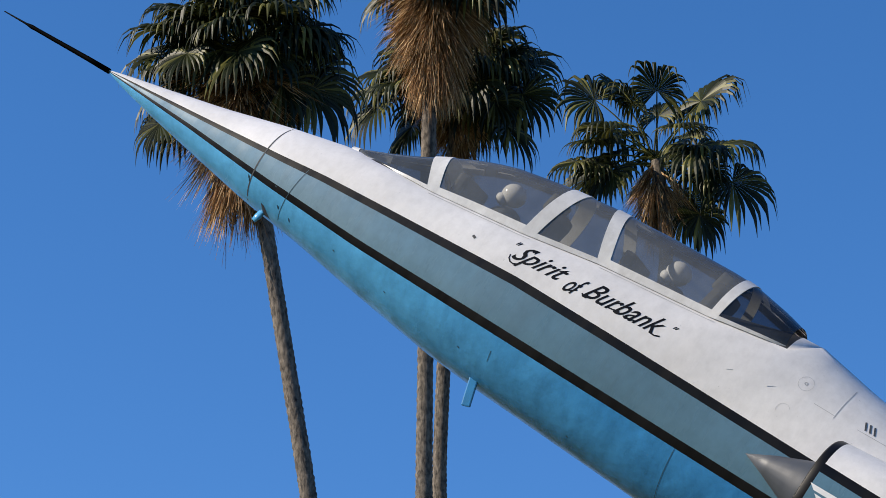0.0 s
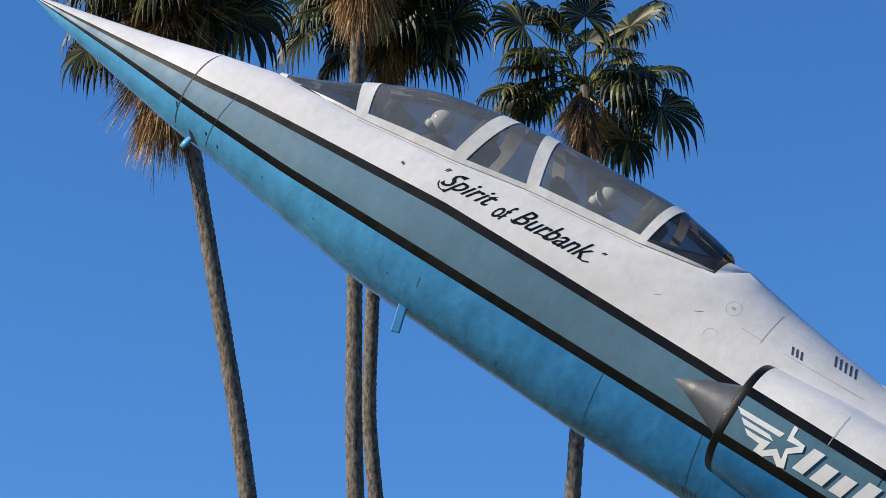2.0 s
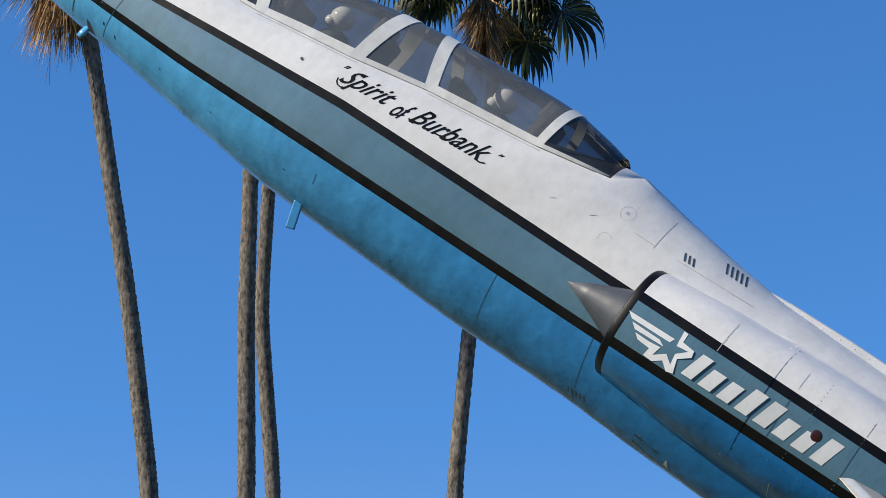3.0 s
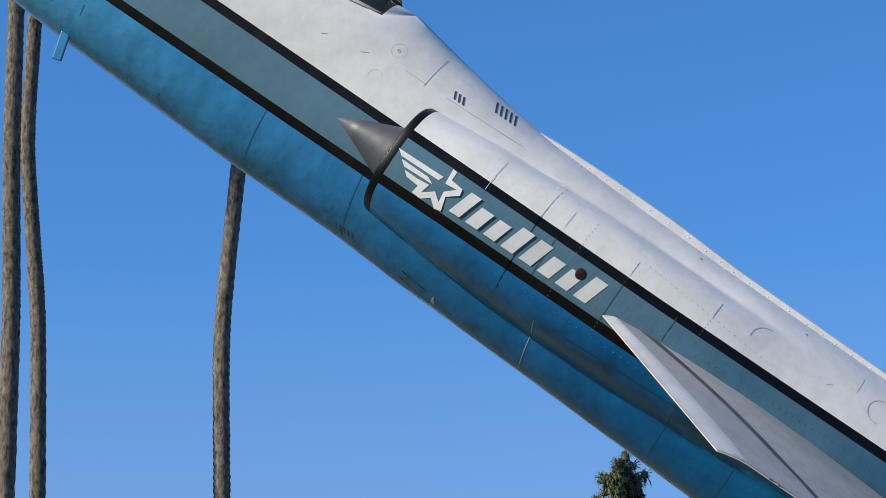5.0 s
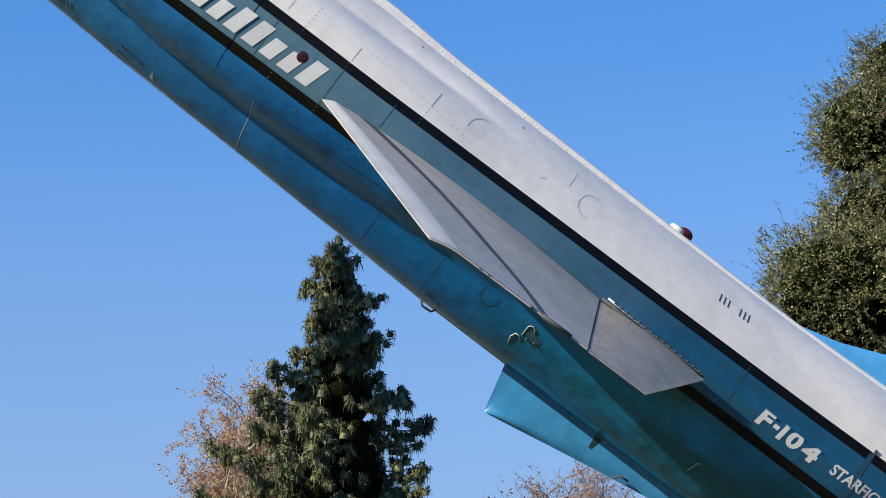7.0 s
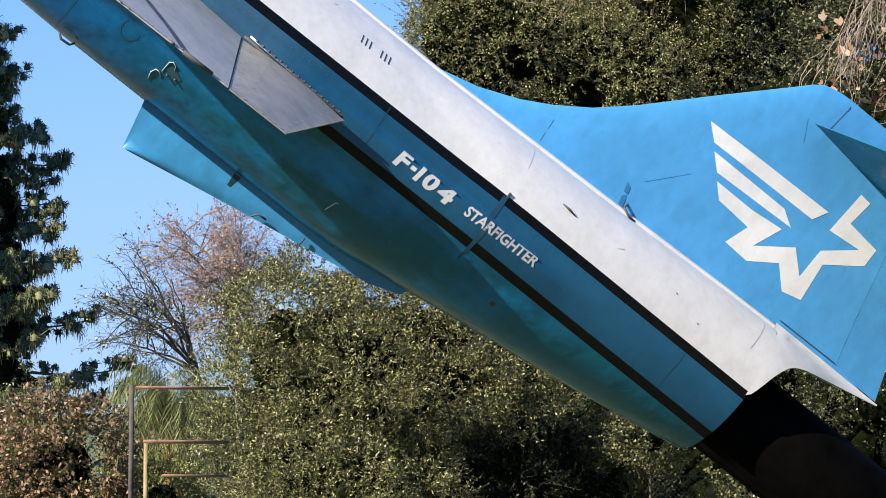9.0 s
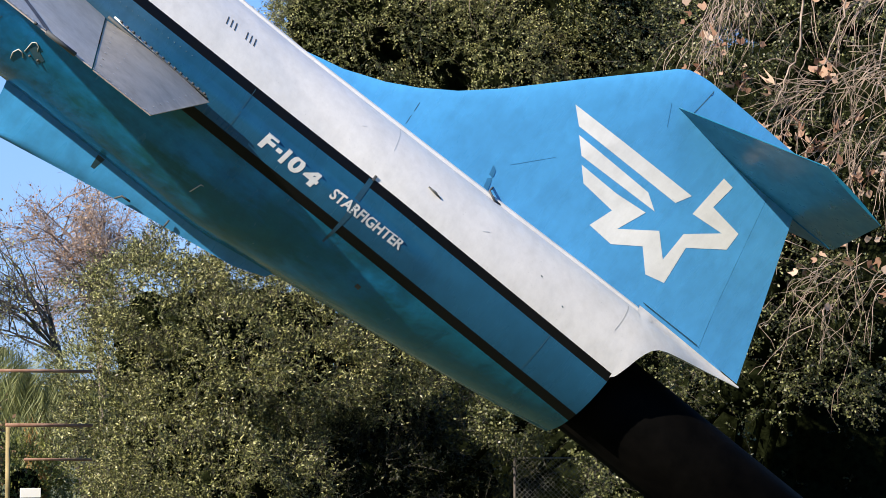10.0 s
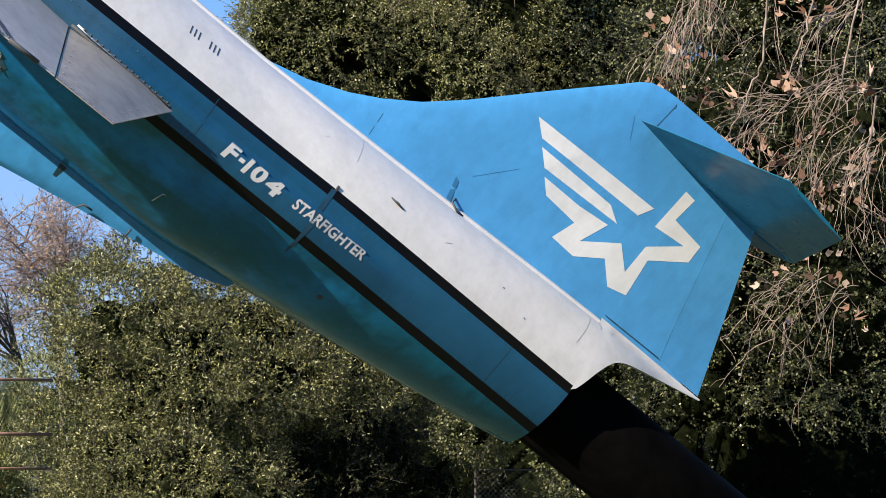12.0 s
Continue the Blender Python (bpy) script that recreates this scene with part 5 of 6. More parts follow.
def build_palm(foot, bends, radius, label, fans, more, dead, skirt, seed, hang=(55, 86), reach=1.5, strand=1.4):
    """bends: points up the trunk, the last at the heart of the crown. fans: where the main leaves' hubs are, across and above the heart."""
    rnd = random.Random(seed)
    base = new("palm_tree")
    base.location = foot
    tagged(base, label, "palm", "palms behind the aircraft")
    pts = []
    ctrl = [Vector(foot)] + [Vector(b) for b in bends]
    total = len(ctrl) - 1
    n = 180
    for i in range(n + 1):
        s = i / n * total
        k = min(int(s), total - 1)
        p = ctrl[k].lerp(ctrl[k + 1], s - k)
        pts.append(p - Vector(foot))
    for _ in range(40):
        pts = pts[:1] + [(a + b + c * 2) / 4 for a, b, c in zip(pts, pts[2:], pts[1:])] + pts[-1:]
    # rings of old leaf scars
    fine, rad = [], []
    for i in range(n):
        for j in range(2):
            fine.append(pts[i].lerp(pts[i + 1], j / 2))
            rad.append(radius * (1.12 - 0.25 * i / n) * (1 + (0.045, -0.035)[j] + rnd.uniform(-0.035, 0.035)))
    tube("trunk", fine, rad, PALMBARK, base, "ringed grey-brown trunk", 10)
    top = pts[-1]
    hubs = [(Vector((x, rnd.uniform(-0.9, 0.5), z)), r) for x, z, r in fans]
    for _ in range(more):
        az, el = rnd.uniform(0, 2 * math.pi), math.asin(rnd.uniform(-0.55, 0.95))
        hubs.append((Vector((math.cos(az) * math.cos(el), math.sin(az) * math.cos(el), math.sin(el))) * rnd.uniform(1.1, 1.8), reach * rnd.uniform(0.75, 1.05)))
    for hub, r in hubs:
        h = hub.normalized()
        out = h + Vector((0, 0, -0.35)) if h.z > -0.2 else Vector((h.x * 0.6, h.y * 0.6, -0.8))
        up = (Vector((0, -0.75, 0.8)) + h * 0.3 + Vector([rnd.uniform(-0.45, 0.45) for _ in range(3)])).normalized()
        if abs(out.normalized().dot(up)) > 0.93:
            up = Vector((0, -1, 0.3))
        me = fan_mesh("frond", FROND, rnd, hub, out, up, r * 1.55, droop=rnd.uniform(0.9, 1.35))
        put("frond", me, base, "", Matrix.Translation(top + Vector((rnd.uniform(-0.1, 0.1), rnd.uniform(-0.1, 0.1), rnd.uniform(-0.25, 0.1)))))
    for k in range(dead):
        az, u = rnd.uniform(0, 2 * math.pi), rnd.random() ** 1.15
        tilt = radians(hang[0] + (hang[1] - hang[0]) * u + rnd.uniform(-8, 8))
        ob = put("dead_frond", rnd.choice(DRYFANS), base)
        ob.matrix_basis = Matrix.Translation(top + Vector((0.12 * math.cos(az), 0.12 * math.sin(az), -0.15 - skirt * u))) @ Matrix.Rotation(az, 4, "Z") @ Matrix.Rotation(tilt, 4, "Y") @ Matrix.Scale(strand * rnd.uniform(0.55, 1.0), 4)
    return base


PD = 50.0
def on_ground(az, dist):
    p = toward(az, 0, dist)
    return Vector((p.x, p.y, 0))


build_palm(on_ground(-13.6, PD), [toward(-15.19, 13.9, PD), toward(-15.91, 18.3, PD), toward(-17.6, 26.0, PD), toward(-18.12, 29.1, PD)], 0.2,
           "tall fan palm with a leaning trunk and shaggy brown skirt",
           [(-1.75, 0.45, 1.05), (-1.35, 0.95, 1.1), (-0.95, 0.5, 0.9), (-0.5, 1.5, 1.1), (0.7, 0.75, 0.9), (1.55, 0.9, 1.05), (1.75, 0.35, 1.0), (1.6, -0.6, 1.35),
            (1.15, 0.0, 0.85), (1.7, -1.1, 1.2), (-2.0, -0.9, 0.9), (-1.7, -1.5, 0.95), (-2.2, 0.2, 1.0), (-1.6, -0.3, 0.9), (-1.9, -2.0, 0.8), (0.2, 1.7, 1.1), (1.0, 1.6, 1.1), (1.2, -1.3, 1.0)], 44, 330, 2.9, 3, (38, 82), 1.1, 1.9)
build_palm(on_ground(-12.75, PD + 3), [toward(-12.76, 14.0, PD + 3), toward(-12.92, 18.4, PD + 3), toward(-12.92, 27.0, PD + 3), toward(-12.75, 31.4, PD + 3)], 0.21,
           "tall fan palm with a thick brown skirt of dead leaves",
           [(-1.7, 0.2, 1.1), (1.5, -0.9, 1.2), (1.9, 0.1, 1.2), (1.0, -0.7, 1.0), (-1.5, 1.0, 1.1), (0.8, 1.4, 1.1)], 30, 420, 2.6, 5, (42, 86), 1.1, 1.75)
build_palm(on_ground(-11.7, PD + 9), [toward(-12.08, 14.0, PD + 9), toward(-12.54, 18.4, PD + 9), toward(-12.3, 25.0, PD + 9), toward(-12.15, 28.45, PD + 9)], 0.2,
           "dark green fan palm behind its neighbour",
           [(1.75, 0.6, 1.25), (-2.1, 0.65, 1.1), (-2.2, 0.0, 1.15), (-2.1, -0.6, 1.2), (1.9, -0.1, 1.05), (2.0, -0.8, 1.2), (1.3, -0.5, 1.1), (0.6, -0.7, 1.1), (-1.3, -1.2, 1.1),
            (1.5, -1.5, 1.1), (0.5, 0.9, 1.0)], 48, 110, 1.8, 8, (50, 84), 1.15, 1.5)
build_palm(on_ground(-7.4, PD + 2), [toward(-7.4, 6.4, PD + 2), toward(-7.53, 14.0, PD + 2), toward(-6.4, 24.4, PD + 2), toward(-6.62, 26.45, PD + 2)], 0.19,
           "slender fan palm with an open crown of drooping leaves",
           [(1.05, 1.6, 1.15), (0.15, 1.75, 0.85), (-0.75, 1.75, 0.9), (-1.45, 1.8, 1.05), (-0.95, 0.9, 0.95), (-1.55, 0.15, 1.05), (-2.0, -0.1, 0.75), (0.7, 0.35, 0.85),
            (1.7, 0.1, 1.1), (1.8, -0.95, 1.05), (0.95, -1.3, 0.8), (0.75, 1.45, 0.9)], 20, 70, 1.3, 11, (50, 86), 0.92, 1.2)

# ---- conifer ----
def build_conifer():
    """Branches that end in clubs of round, drooping needle mops, with dark gaps between them."""
    rnd = random.Random(21)
    dist = 60.0
    foot = on_ground(2.6, dist)
    ob = new("conifer")
    ob.location = foot
    tagged(ob, "tall dark green conifer with drooping needle tufts", "conifer")
    top = toward(2.6, 10.9, dist).z
    wood = Wood()
    wood.limb([Vector((0, 0, 0)), Vector((0.1, 0, top * 0.5)), Vector((0.02, 0, top - 0.7))], 0.30, 0.03, 8)
    mops = [(Vector((0.02, 0, top - 0.24)), 0.24), (Vector((-0.16, -0.05, top - 0.42)), 0.22), (Vector((0.2, 0.04, top - 0.48)), 0.22), (Vector((0.02, -0.16, top - 0.62)), 0.24),
            (Vector((-0.2, -0.1, top - 0.8)), 0.22), (Vector((0.22, -0.1, top - 0.85)), 0.22)]

    def spread(z):
        return float(np.interp(top - z, (0, 0.6, 1.5, 2.9, 5.5, 7.5, 11.0), (0.25, 0.5, 0.98, 1.45, 2.65, 3.4, 4.1)))

    z, az = top - 0.62, 0.0
    while z > 1.0:
        az += 2.4 + rnd.uniform(-0.5, 0.5)
        reach = spread(z) * rnd.choice((0.6, 0.78, 0.92, 1.05, 1.15))
        d = Vector((math.cos(az), math.sin(az), 0))
        rise = rnd.uniform(-0.02, 0.16) * reach
        pts = [Vector((0, 0, z)) + d * reach * s + Vector((0, 0, rise * s * s - 0.08 * reach * math.sin(s * 2.6))) for s in (0, 0.25, 0.5, 0.75, 1.0)]
        wood.limb(pts, 0.022 + 0.008 * reach, 0.012, 5)
        cross = Vector((-d.y, d.x, 0))
        for _ in range(int((6 + 12 * reach) * (0.5 if d.y > 0.4 or z < 4.0 else 1.0))):
            s = 1.0 - 0.8 * rnd.random()
            k = min(int(s * 4), 3)
            w = 0.34 * reach * (1.08 - s) + 0.16
            mops.append((pts[k].lerp(pts[k + 1], s * 4 - k) + cross * rnd.uniform(-w, w) + Vector((0, 0, rnd.uniform(-0.16, 0.24))), rnd.uniform(0.13, 0.235)))
        z -= 0.105 + 0.008 * reach
    wood.build("trunk", BARK, ob)
    n, m = len(mops), 48
    at = np.repeat(np.array([tuple(c) for c, _ in mops]), m, 0)
    sc = np.repeat(np.array([q for _, q in mops]), m)
    out = unit(rng.normal(size=(n * m, 3)) + np.array([0, 0, 0.6]) + np.repeat(rng.normal(size=(n, 3)) * 0.45, m, 0))
    side = unit(np.cross(out, rng.normal(size=(n * m, 3)))) * 0.0105
    ln = sc * rng.uniform(0.55, 1.25, n * m)
    down = np.array([0, 0, -1.0])
    p0 = at + out * (0.35 * ln)[:, None]
    p1 = at + out * (0.95 * ln)[:, None] + down * (0.10 * ln)[:, None]
    p2 = at + out * (1.12 * ln)[:, None] + down * (rng.uniform(0.35, 0.85, n * m) * ln)[:, None]
    v = np.stack([p0 - side, p0 + side, p1 + side, p1 - side, p2 + side * 0.5, p2 - side * 0.5], 1).reshape(-1, 3)
    i = np.arange(n * m)[:, None] * 6
    f = np.concatenate([np.concatenate([i, i + 1, i + 2, i + 3], 1), np.concatenate([i + 3, i + 2, i + 4, i + 5], 1)], 0)
    soup("crown", v, f, NEEDLE, ob)
    # added core with the crown's inner shade put into its colour
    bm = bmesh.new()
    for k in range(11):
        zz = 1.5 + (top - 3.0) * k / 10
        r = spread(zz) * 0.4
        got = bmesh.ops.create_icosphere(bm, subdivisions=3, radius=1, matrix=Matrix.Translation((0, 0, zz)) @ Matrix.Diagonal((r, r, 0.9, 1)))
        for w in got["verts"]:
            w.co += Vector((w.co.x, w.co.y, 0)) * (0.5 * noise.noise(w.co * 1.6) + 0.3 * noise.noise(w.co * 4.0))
    part("shade_core", bm, SHADE, ob, "", True)
    # the packed needle bases inside each mop
    hv, hf = [], []
    for c, q in mops:
        b = len(hv)
        hv += [tuple(c + Vector((0, 0, 0.52 * q)))]
        for zz, rr in ((0.25, 0.45), (-0.40, 0.50)):
            hv += [tuple(c + Vector((rr * q * math.cos(1.0472 * k), rr * q * math.sin(1.0472 * k), zz * q))) for k in range(6)]
        for k in range(6):
            e = (k + 1) % 6
            hf += [(b, b + 1 + k, b + 1 + e), (b + 1 + k, b + 7 + k, b + 7 + e), (b + 1 + k, b + 7 + e, b + 1 + e)]
    soup("needle_base", np.array(hv), np.array(hf), NEEDLE, ob, "", "", "stuff")


build_conifer()


# ---- leafless and autumn trees ----
def spray_tree(foot, fork, centre, radii, label, material, leafmat, limbs, twigs, leaves, leaf, thick, seed, fine=0.004, droop=0.0):
    """Trunk to a fork, limbs curving out to fill an ellipsoid, fine twigs on them, leaves on the twigs."""
    rnd = random.Random(seed)
    ob = new("bare_tree")
    ob.location = foot
    tagged(ob, label, "tree")
    o = Vector(foot)
    c, fk = Vector(centre) - o, Vector(fork) - o
    wood = Wood()
    wood.limb([Vector((0, 0, 0)), fk * 0.5 + Vector((0.05, 0, 0)), fk], thick, thick * 0.75, 8)
    spots = []
    paths = []
    for k in range(limbs):
        q = Vector((rnd.gauss(0, 1), rnd.gauss(0, 1), rnd.gauss(0.1, 1))).normalized() * rnd.random() ** 0.3
        goal = c + Vector((q.x * radii[0], q.y * radii[1], q.z * radii[2]))
        start = fk if k % 3 == 0 or not paths else rnd.choice(paths)[rnd.choice((2, 3, 4))]
        reach = (goal - start).length
        if reach < 0.2:
            continue
        lift = Vector((0, 0, 0.35 * reach)) if goal.z > start.z - 0.3 else Vector((0, 0, 0.15 * reach))
        mid = start.lerp(goal, 0.45) + lift * 0.5 + Vector([rnd.uniform(-0.12, 0.12) * reach for _ in range(3)])
        pts = []
        for i in range(8):
            s = i / 7
            pts.append(start * (1 - s) ** 2 + mid * (2 * s * (1 - s)) + goal * s * s + Vector([rnd.uniform(-0.02, 0.02) * reach for _ in range(3)]))
        first = start is fk
        wood.limb(pts, thick * (0.42 if first else 0.2) * rnd.uniform(0.7, 1.1), fine * 1.6, 5)
        paths.append(pts)
    for k in range(twigs):
        pts = rnd.choice(paths)
        i = rnd.choice((3, 4, 5, 6, 7))
        p = pts[i]
        d = ((pts[i] - pts[i - 1]).normalized() + Vector([rnd.uniform(-0.9, 0.9) for _ in range(3)])).normalized()
        run = [p]
        step = rnd.uniform(0.04, 0.10) * (radii[0] ** 0.5)
        for _ in range(6):
            d = (d + Vector([rnd.uniform(-0.35, 0.35) for _ in range(3)]) + Vector((0, 0, -droop))).normalized()
            p = p + d * step
            run.append(p)
        wood.limb(run, fine * 1.2, fine * 0.5, 3)
        spots += run[2:]
        for _ in range(2):
            j = rnd.randint(1, 5)
            e = (d + Vector([rnd.uniform(-1, 1) for _ in range(3)])).normalized()
            tip = [run[j], run[j] + e * step * 1.2, run[j] + e * step * 2.2 + Vector((0, 0, -droop * step))]
            wood.limb(tip, fine * 0.8, fine * 0.4, 3)
            spots += tip[1:]
    wood.build("trunk", material, ob)
    if leaves:
        t = np.array([tuple(p) for p in spots])
        t = t[rng.choice(len(t), leaves)] + rng.normal(size=(leaves, 3)) * leaf * 0.7
        nr = unit(rng.normal(size=(leaves, 3)))
        v, f = quads(t, nr, unit(np.cross(nr, rng.normal(size=(leaves, 3)))), leaf * rng.uniform(0.7, 1.3, leaves), leaf * 1.2)
        soup("crown", v, f, leafmat, ob)
    return ob


PINKBARK = matte("pinkish_twig", (0.16, 0.115, 0.10), (0.34, 0.27, 0.24), 7.0, 0.9)
spray_tree(on_ground(1.0, 72), toward(0.85, 3.2, 72), toward(0.45, 4.65, 72), (2.7, 2.6, 4.1), "pale-barked sycamore with thin orange autumn leaves", PALEBARK, SYCLEAF, 150, 2000, 60000, 0.052, 0.20, 31, 0.006, 0.06)
spray_tree(on_ground(9.2, 44), toward(9.0, 2.4, 44), toward(8.7, 3.4, 44), (1.65, 1.5, 1.75), "nearly leafless tree with fine pinkish twigs and dry leaves", PINKBARK, AUTUMN, 70, 1500, 2600, 0.045, 0.09, 44, 0.0045, 0.03)
spray_tree(on_ground(8.7, 40), toward(8.1, 1.0, 40), toward(6.5, 2.5, 40), (1.05, 1.0, 1.15), "small dark bare tree with scattered leaves", DARKBARK, OAKDARK, 40, 420, 900, 0.045, 0.07, 47, 0.0045, 0.03)

# ---- big leafy masses behind the tail ----
def leafy_tree(name, blobs, count, size, label, category, material=None, ratio=2.2, twig=0.2, hollow=0.25, lump=0.3, shoots=0.1, leaves=11, core=0.5, stems=True, fill=5, clump=None):
    c0 = Vector(blobs[0][0])
    ob = new(name)
    ob.location = (c0.x, c0.y, 0)
    tagged(ob, label, category)
    off = Vector(ob.location)
    local = [(Vector(c) - off, r) for c, r in blobs]
    leaf, twigs = sprays(clumps(local, *clump) if clump else local, count, size, ratio, twig, leaves, hollow, lump, shoots)
    soup("crown", *leaf, material or OAK, ob)
    within, _ = sprays([(q, tuple(max(0.8, core + 0.06) * w for w in r)) for q, r in local], count // fill, size * 1.25, ratio, twig, leaves, 9.0, lump, 0.0)
    soup("inner_leaf", *within, material or OAK, ob, "", "", "stuff")
    soup("twig", *twigs, DARKBARK, ob, "", "", "stuff")
    inner("shade_core", local, ob, core, lump)
    if stems:
        # stems take the near-black shade colour as well
        wood = Wood()
        for c, r in local:
            wood.limb([Vector((c.x * 0.6, c.y + 2.8, 0)), Vector((c.x * 0.8, c.y + 2.2, c.z * 0.5)), Vector(c)], 0.06, 0.04, 7)
        tagged(wood.build("stem", SHADE, ob), "", "", "", "stuff")
    return ob


HD = 27.0
hedge = [(toward(a, e, HD + dd), r) for a, e, dd, r in (
    (11.9, 0.9, 0, (1.45, 1.3, 1.5)), (13.3, 1.2, 0.4, (1.6, 1.3, 1.3)), (15.8, 1.1, 0.5, (0.95, 1.0, 0.6)), (10.3, 1.2, 0.1, (0.95, 0.9, 1.1)),
    (10.7, -1.4, -0.4, (0.9, 1.0, 1.2)), (12.3, -2.4, -0.6, (1.1, 1.1, 1.3)), (11.6, -3.4, -0.8, (1.2, 1.0, 0.9)))]
leafy_tree("large_shrub", hedge, 580000, 0.0146, "dense olive-green evergreen shrub, sunlit from one side", "shrub", OAK, 2.7, 0.15, 0.8, 0.3, 0.1, 11, 0.5, False, 10, ((0.24, 0.55), 1.0))
OD = 31.0
oak = [(toward(a, e, OD + dd), r) for a, e, dd, r in (
    (15.7, 9.0, 0, (1.5, 1.5, 1.05)), (16.3, 10.9, 0.5, (0.95, 0.9, 0.8)), (18.2, 8.0, 0.2, (1.6, 1.5, 1.6)), (18.6, 11.6, 0.6, (1.7, 1.5, 1.7)), (21.5, 9.5, 0.8, (2.0, 1.6, 2.0)),
    (16.0, 13.0, 0.3, (0.85, 0.9, 0.8)), (17.2, 14.6, 0.8, (1.0, 1.0, 0.9)), (20.5, 14.2, 1.2, (2.0, 1.6, 2.0)), (24.5, 12.0, 1.4, (2.2, 1.6, 2.2)))]
leafy_tree("oak_tree", oak, 680000, 0.0178, "evergreen oak with small glossy dark leaves", "tree", OAKDARK, 2.0, 0.17, 1.1, 0.42, 0.16, 11, 0.80, True, 6)
ivy = [(toward(a, e, 29 + dd), r) for a, e, dd, r in (
    (25.5, 6.0, 0, (1.9, 1.4, 2.2)), (28.4, 5.5, -0.1, (1.9, 1.4, 2.4)), (24.9, 2.2, -0.5, (0.9, 0.9, 1.1)), (28.0, 2.2, -0.5, (1.5, 1.2, 1.2)), (22.5, 2.5, 0.5, (1.6, 1.2, 1.5)),
    (23.0, 6.5, 0.6, (1.5, 1.2, 1.6)), (24.9, 0.3, -0.7, (0.5, 0.5, 0.5)), (27.6, 9.8, 0.6, (2.4, 1.4, 1.8)), (27.4, 2.6, -0.9, (0.9, 0.7, 0.6)))]
leafy_tree("climber_thicket", ivy, 200000, 0.025, "dark thicket of climbers with patches of sunlit leaves", "thicket", IVYLEAF, 1.5, 0.2, 0.5, 0.3, 0.12, 11, 0.6, True, 18, ((0.2, 0.5), 0.62))
low = [(toward(a, e, 26.3 + dd), r) for a, e, dd, r in ((19.3, -0.6, 0.1, (0.45, 0.4, 0.35)), (21.4, -1.0, 0, (0.55, 0.4, 0.45)), (22.4, 0.6, 0.8, (0.55, 0.4, 0.5)), (22.2, -2.4, 0, (0.5, 0.4, 0.4)))]
leafy_tree("round_leaved_bush", low, 24000, 0.026, "bush of small round glossy leaves under the tail", "bush", IVYLEAF, 1.35, 0.16, 0.3, 0.3, 0.15, 9, 0.5)

# leaves darkened: the deep shade under the trees put into their colour
SHADELEAF = leafy("shaded_leaf", [(0.0, (0.006, 0.009, 0.004)), (0.7, (0.018, 0.022, 0.008)), (1.0, (0.10, 0.10, 0.04))], 0.5, 0.1, 0.2)
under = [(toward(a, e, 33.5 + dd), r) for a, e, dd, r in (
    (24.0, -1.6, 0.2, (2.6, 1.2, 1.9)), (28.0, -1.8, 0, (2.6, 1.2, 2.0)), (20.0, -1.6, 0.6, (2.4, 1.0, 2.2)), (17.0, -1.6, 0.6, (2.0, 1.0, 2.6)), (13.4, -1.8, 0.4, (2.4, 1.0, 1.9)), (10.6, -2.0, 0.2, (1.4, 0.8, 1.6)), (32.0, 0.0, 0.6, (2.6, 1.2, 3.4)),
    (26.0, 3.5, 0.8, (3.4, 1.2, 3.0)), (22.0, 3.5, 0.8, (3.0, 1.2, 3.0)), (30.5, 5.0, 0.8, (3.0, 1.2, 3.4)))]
leafy_tree("undergrowth", under, 60000, 0.034, "evergreen undergrowth, deep shade put into its leaf colour", "undergrowth", SHADELEAF, 1.6, 0.2, 0.1, 0.3, 0.1, 11, 0.8, False)

# this shrub's shade is in its leaf colour too
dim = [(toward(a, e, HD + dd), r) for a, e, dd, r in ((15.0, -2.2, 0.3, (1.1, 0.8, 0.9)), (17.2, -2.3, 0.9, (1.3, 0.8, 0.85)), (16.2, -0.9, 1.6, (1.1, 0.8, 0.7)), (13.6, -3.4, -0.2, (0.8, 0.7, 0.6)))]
leafy_tree("shaded_shrub", dim, 70000, 0.02, "shrub of small leaves, deep shade put into their colour", "shrub", SHADELEAF, 2.4, 0.16, 0.8, 0.3, 0.2, 11, 0.6, False, 6, ((0.2, 0.4), 1.2))

# hanging bare vines with dry leaves over the thicket
VINE = matte("vine_bark", (0.11, 0.078, 0.06), (0.44, 0.34, 0.275), 5.0, 0.9)
CURLED = leafy("curled_leaf", [(0.0, (0.13, 0.065, 0.04)), (0.5, (0.31, 0.18, 0.12)), (1.0, (0.56, 0.43, 0.34))], 0.65, 0.25, 0.2)


def lobed_leaves(at, size, rnd):
    """Five-lobed dry leaves, cupped, facing about."""
    v, f = [], []
    for p in at:
        q = (Vector((rnd.gauss(-0.5, 0.7), rnd.gauss(-0.9, 0.6), rnd.gauss(0.3, 0.6))).normalized()).to_track_quat("Z", "Y").to_matrix() @ Matrix.Rotation(rnd.uniform(0, 6.28), 3, "Z")
        s = size * rnd.uniform(0.6, 1.25)
        b = len(v)
        curl = rnd.uniform(0.8, 3.2)
        for i in range(10):
            a = 2 * math.pi * i / 10
            r = s * (0.5 if i % 2 == 0 else 0.36) * (0.65 if i == 0 else rnd.uniform(0.45, 1.25))
            v.append(tuple(p + q @ Vector((r * math.cos(a), r * math.sin(a), curl * r * r / s * 2))))
        f.append(tuple(range(b, b + 10)))
    return np.array(v), np.array(f)


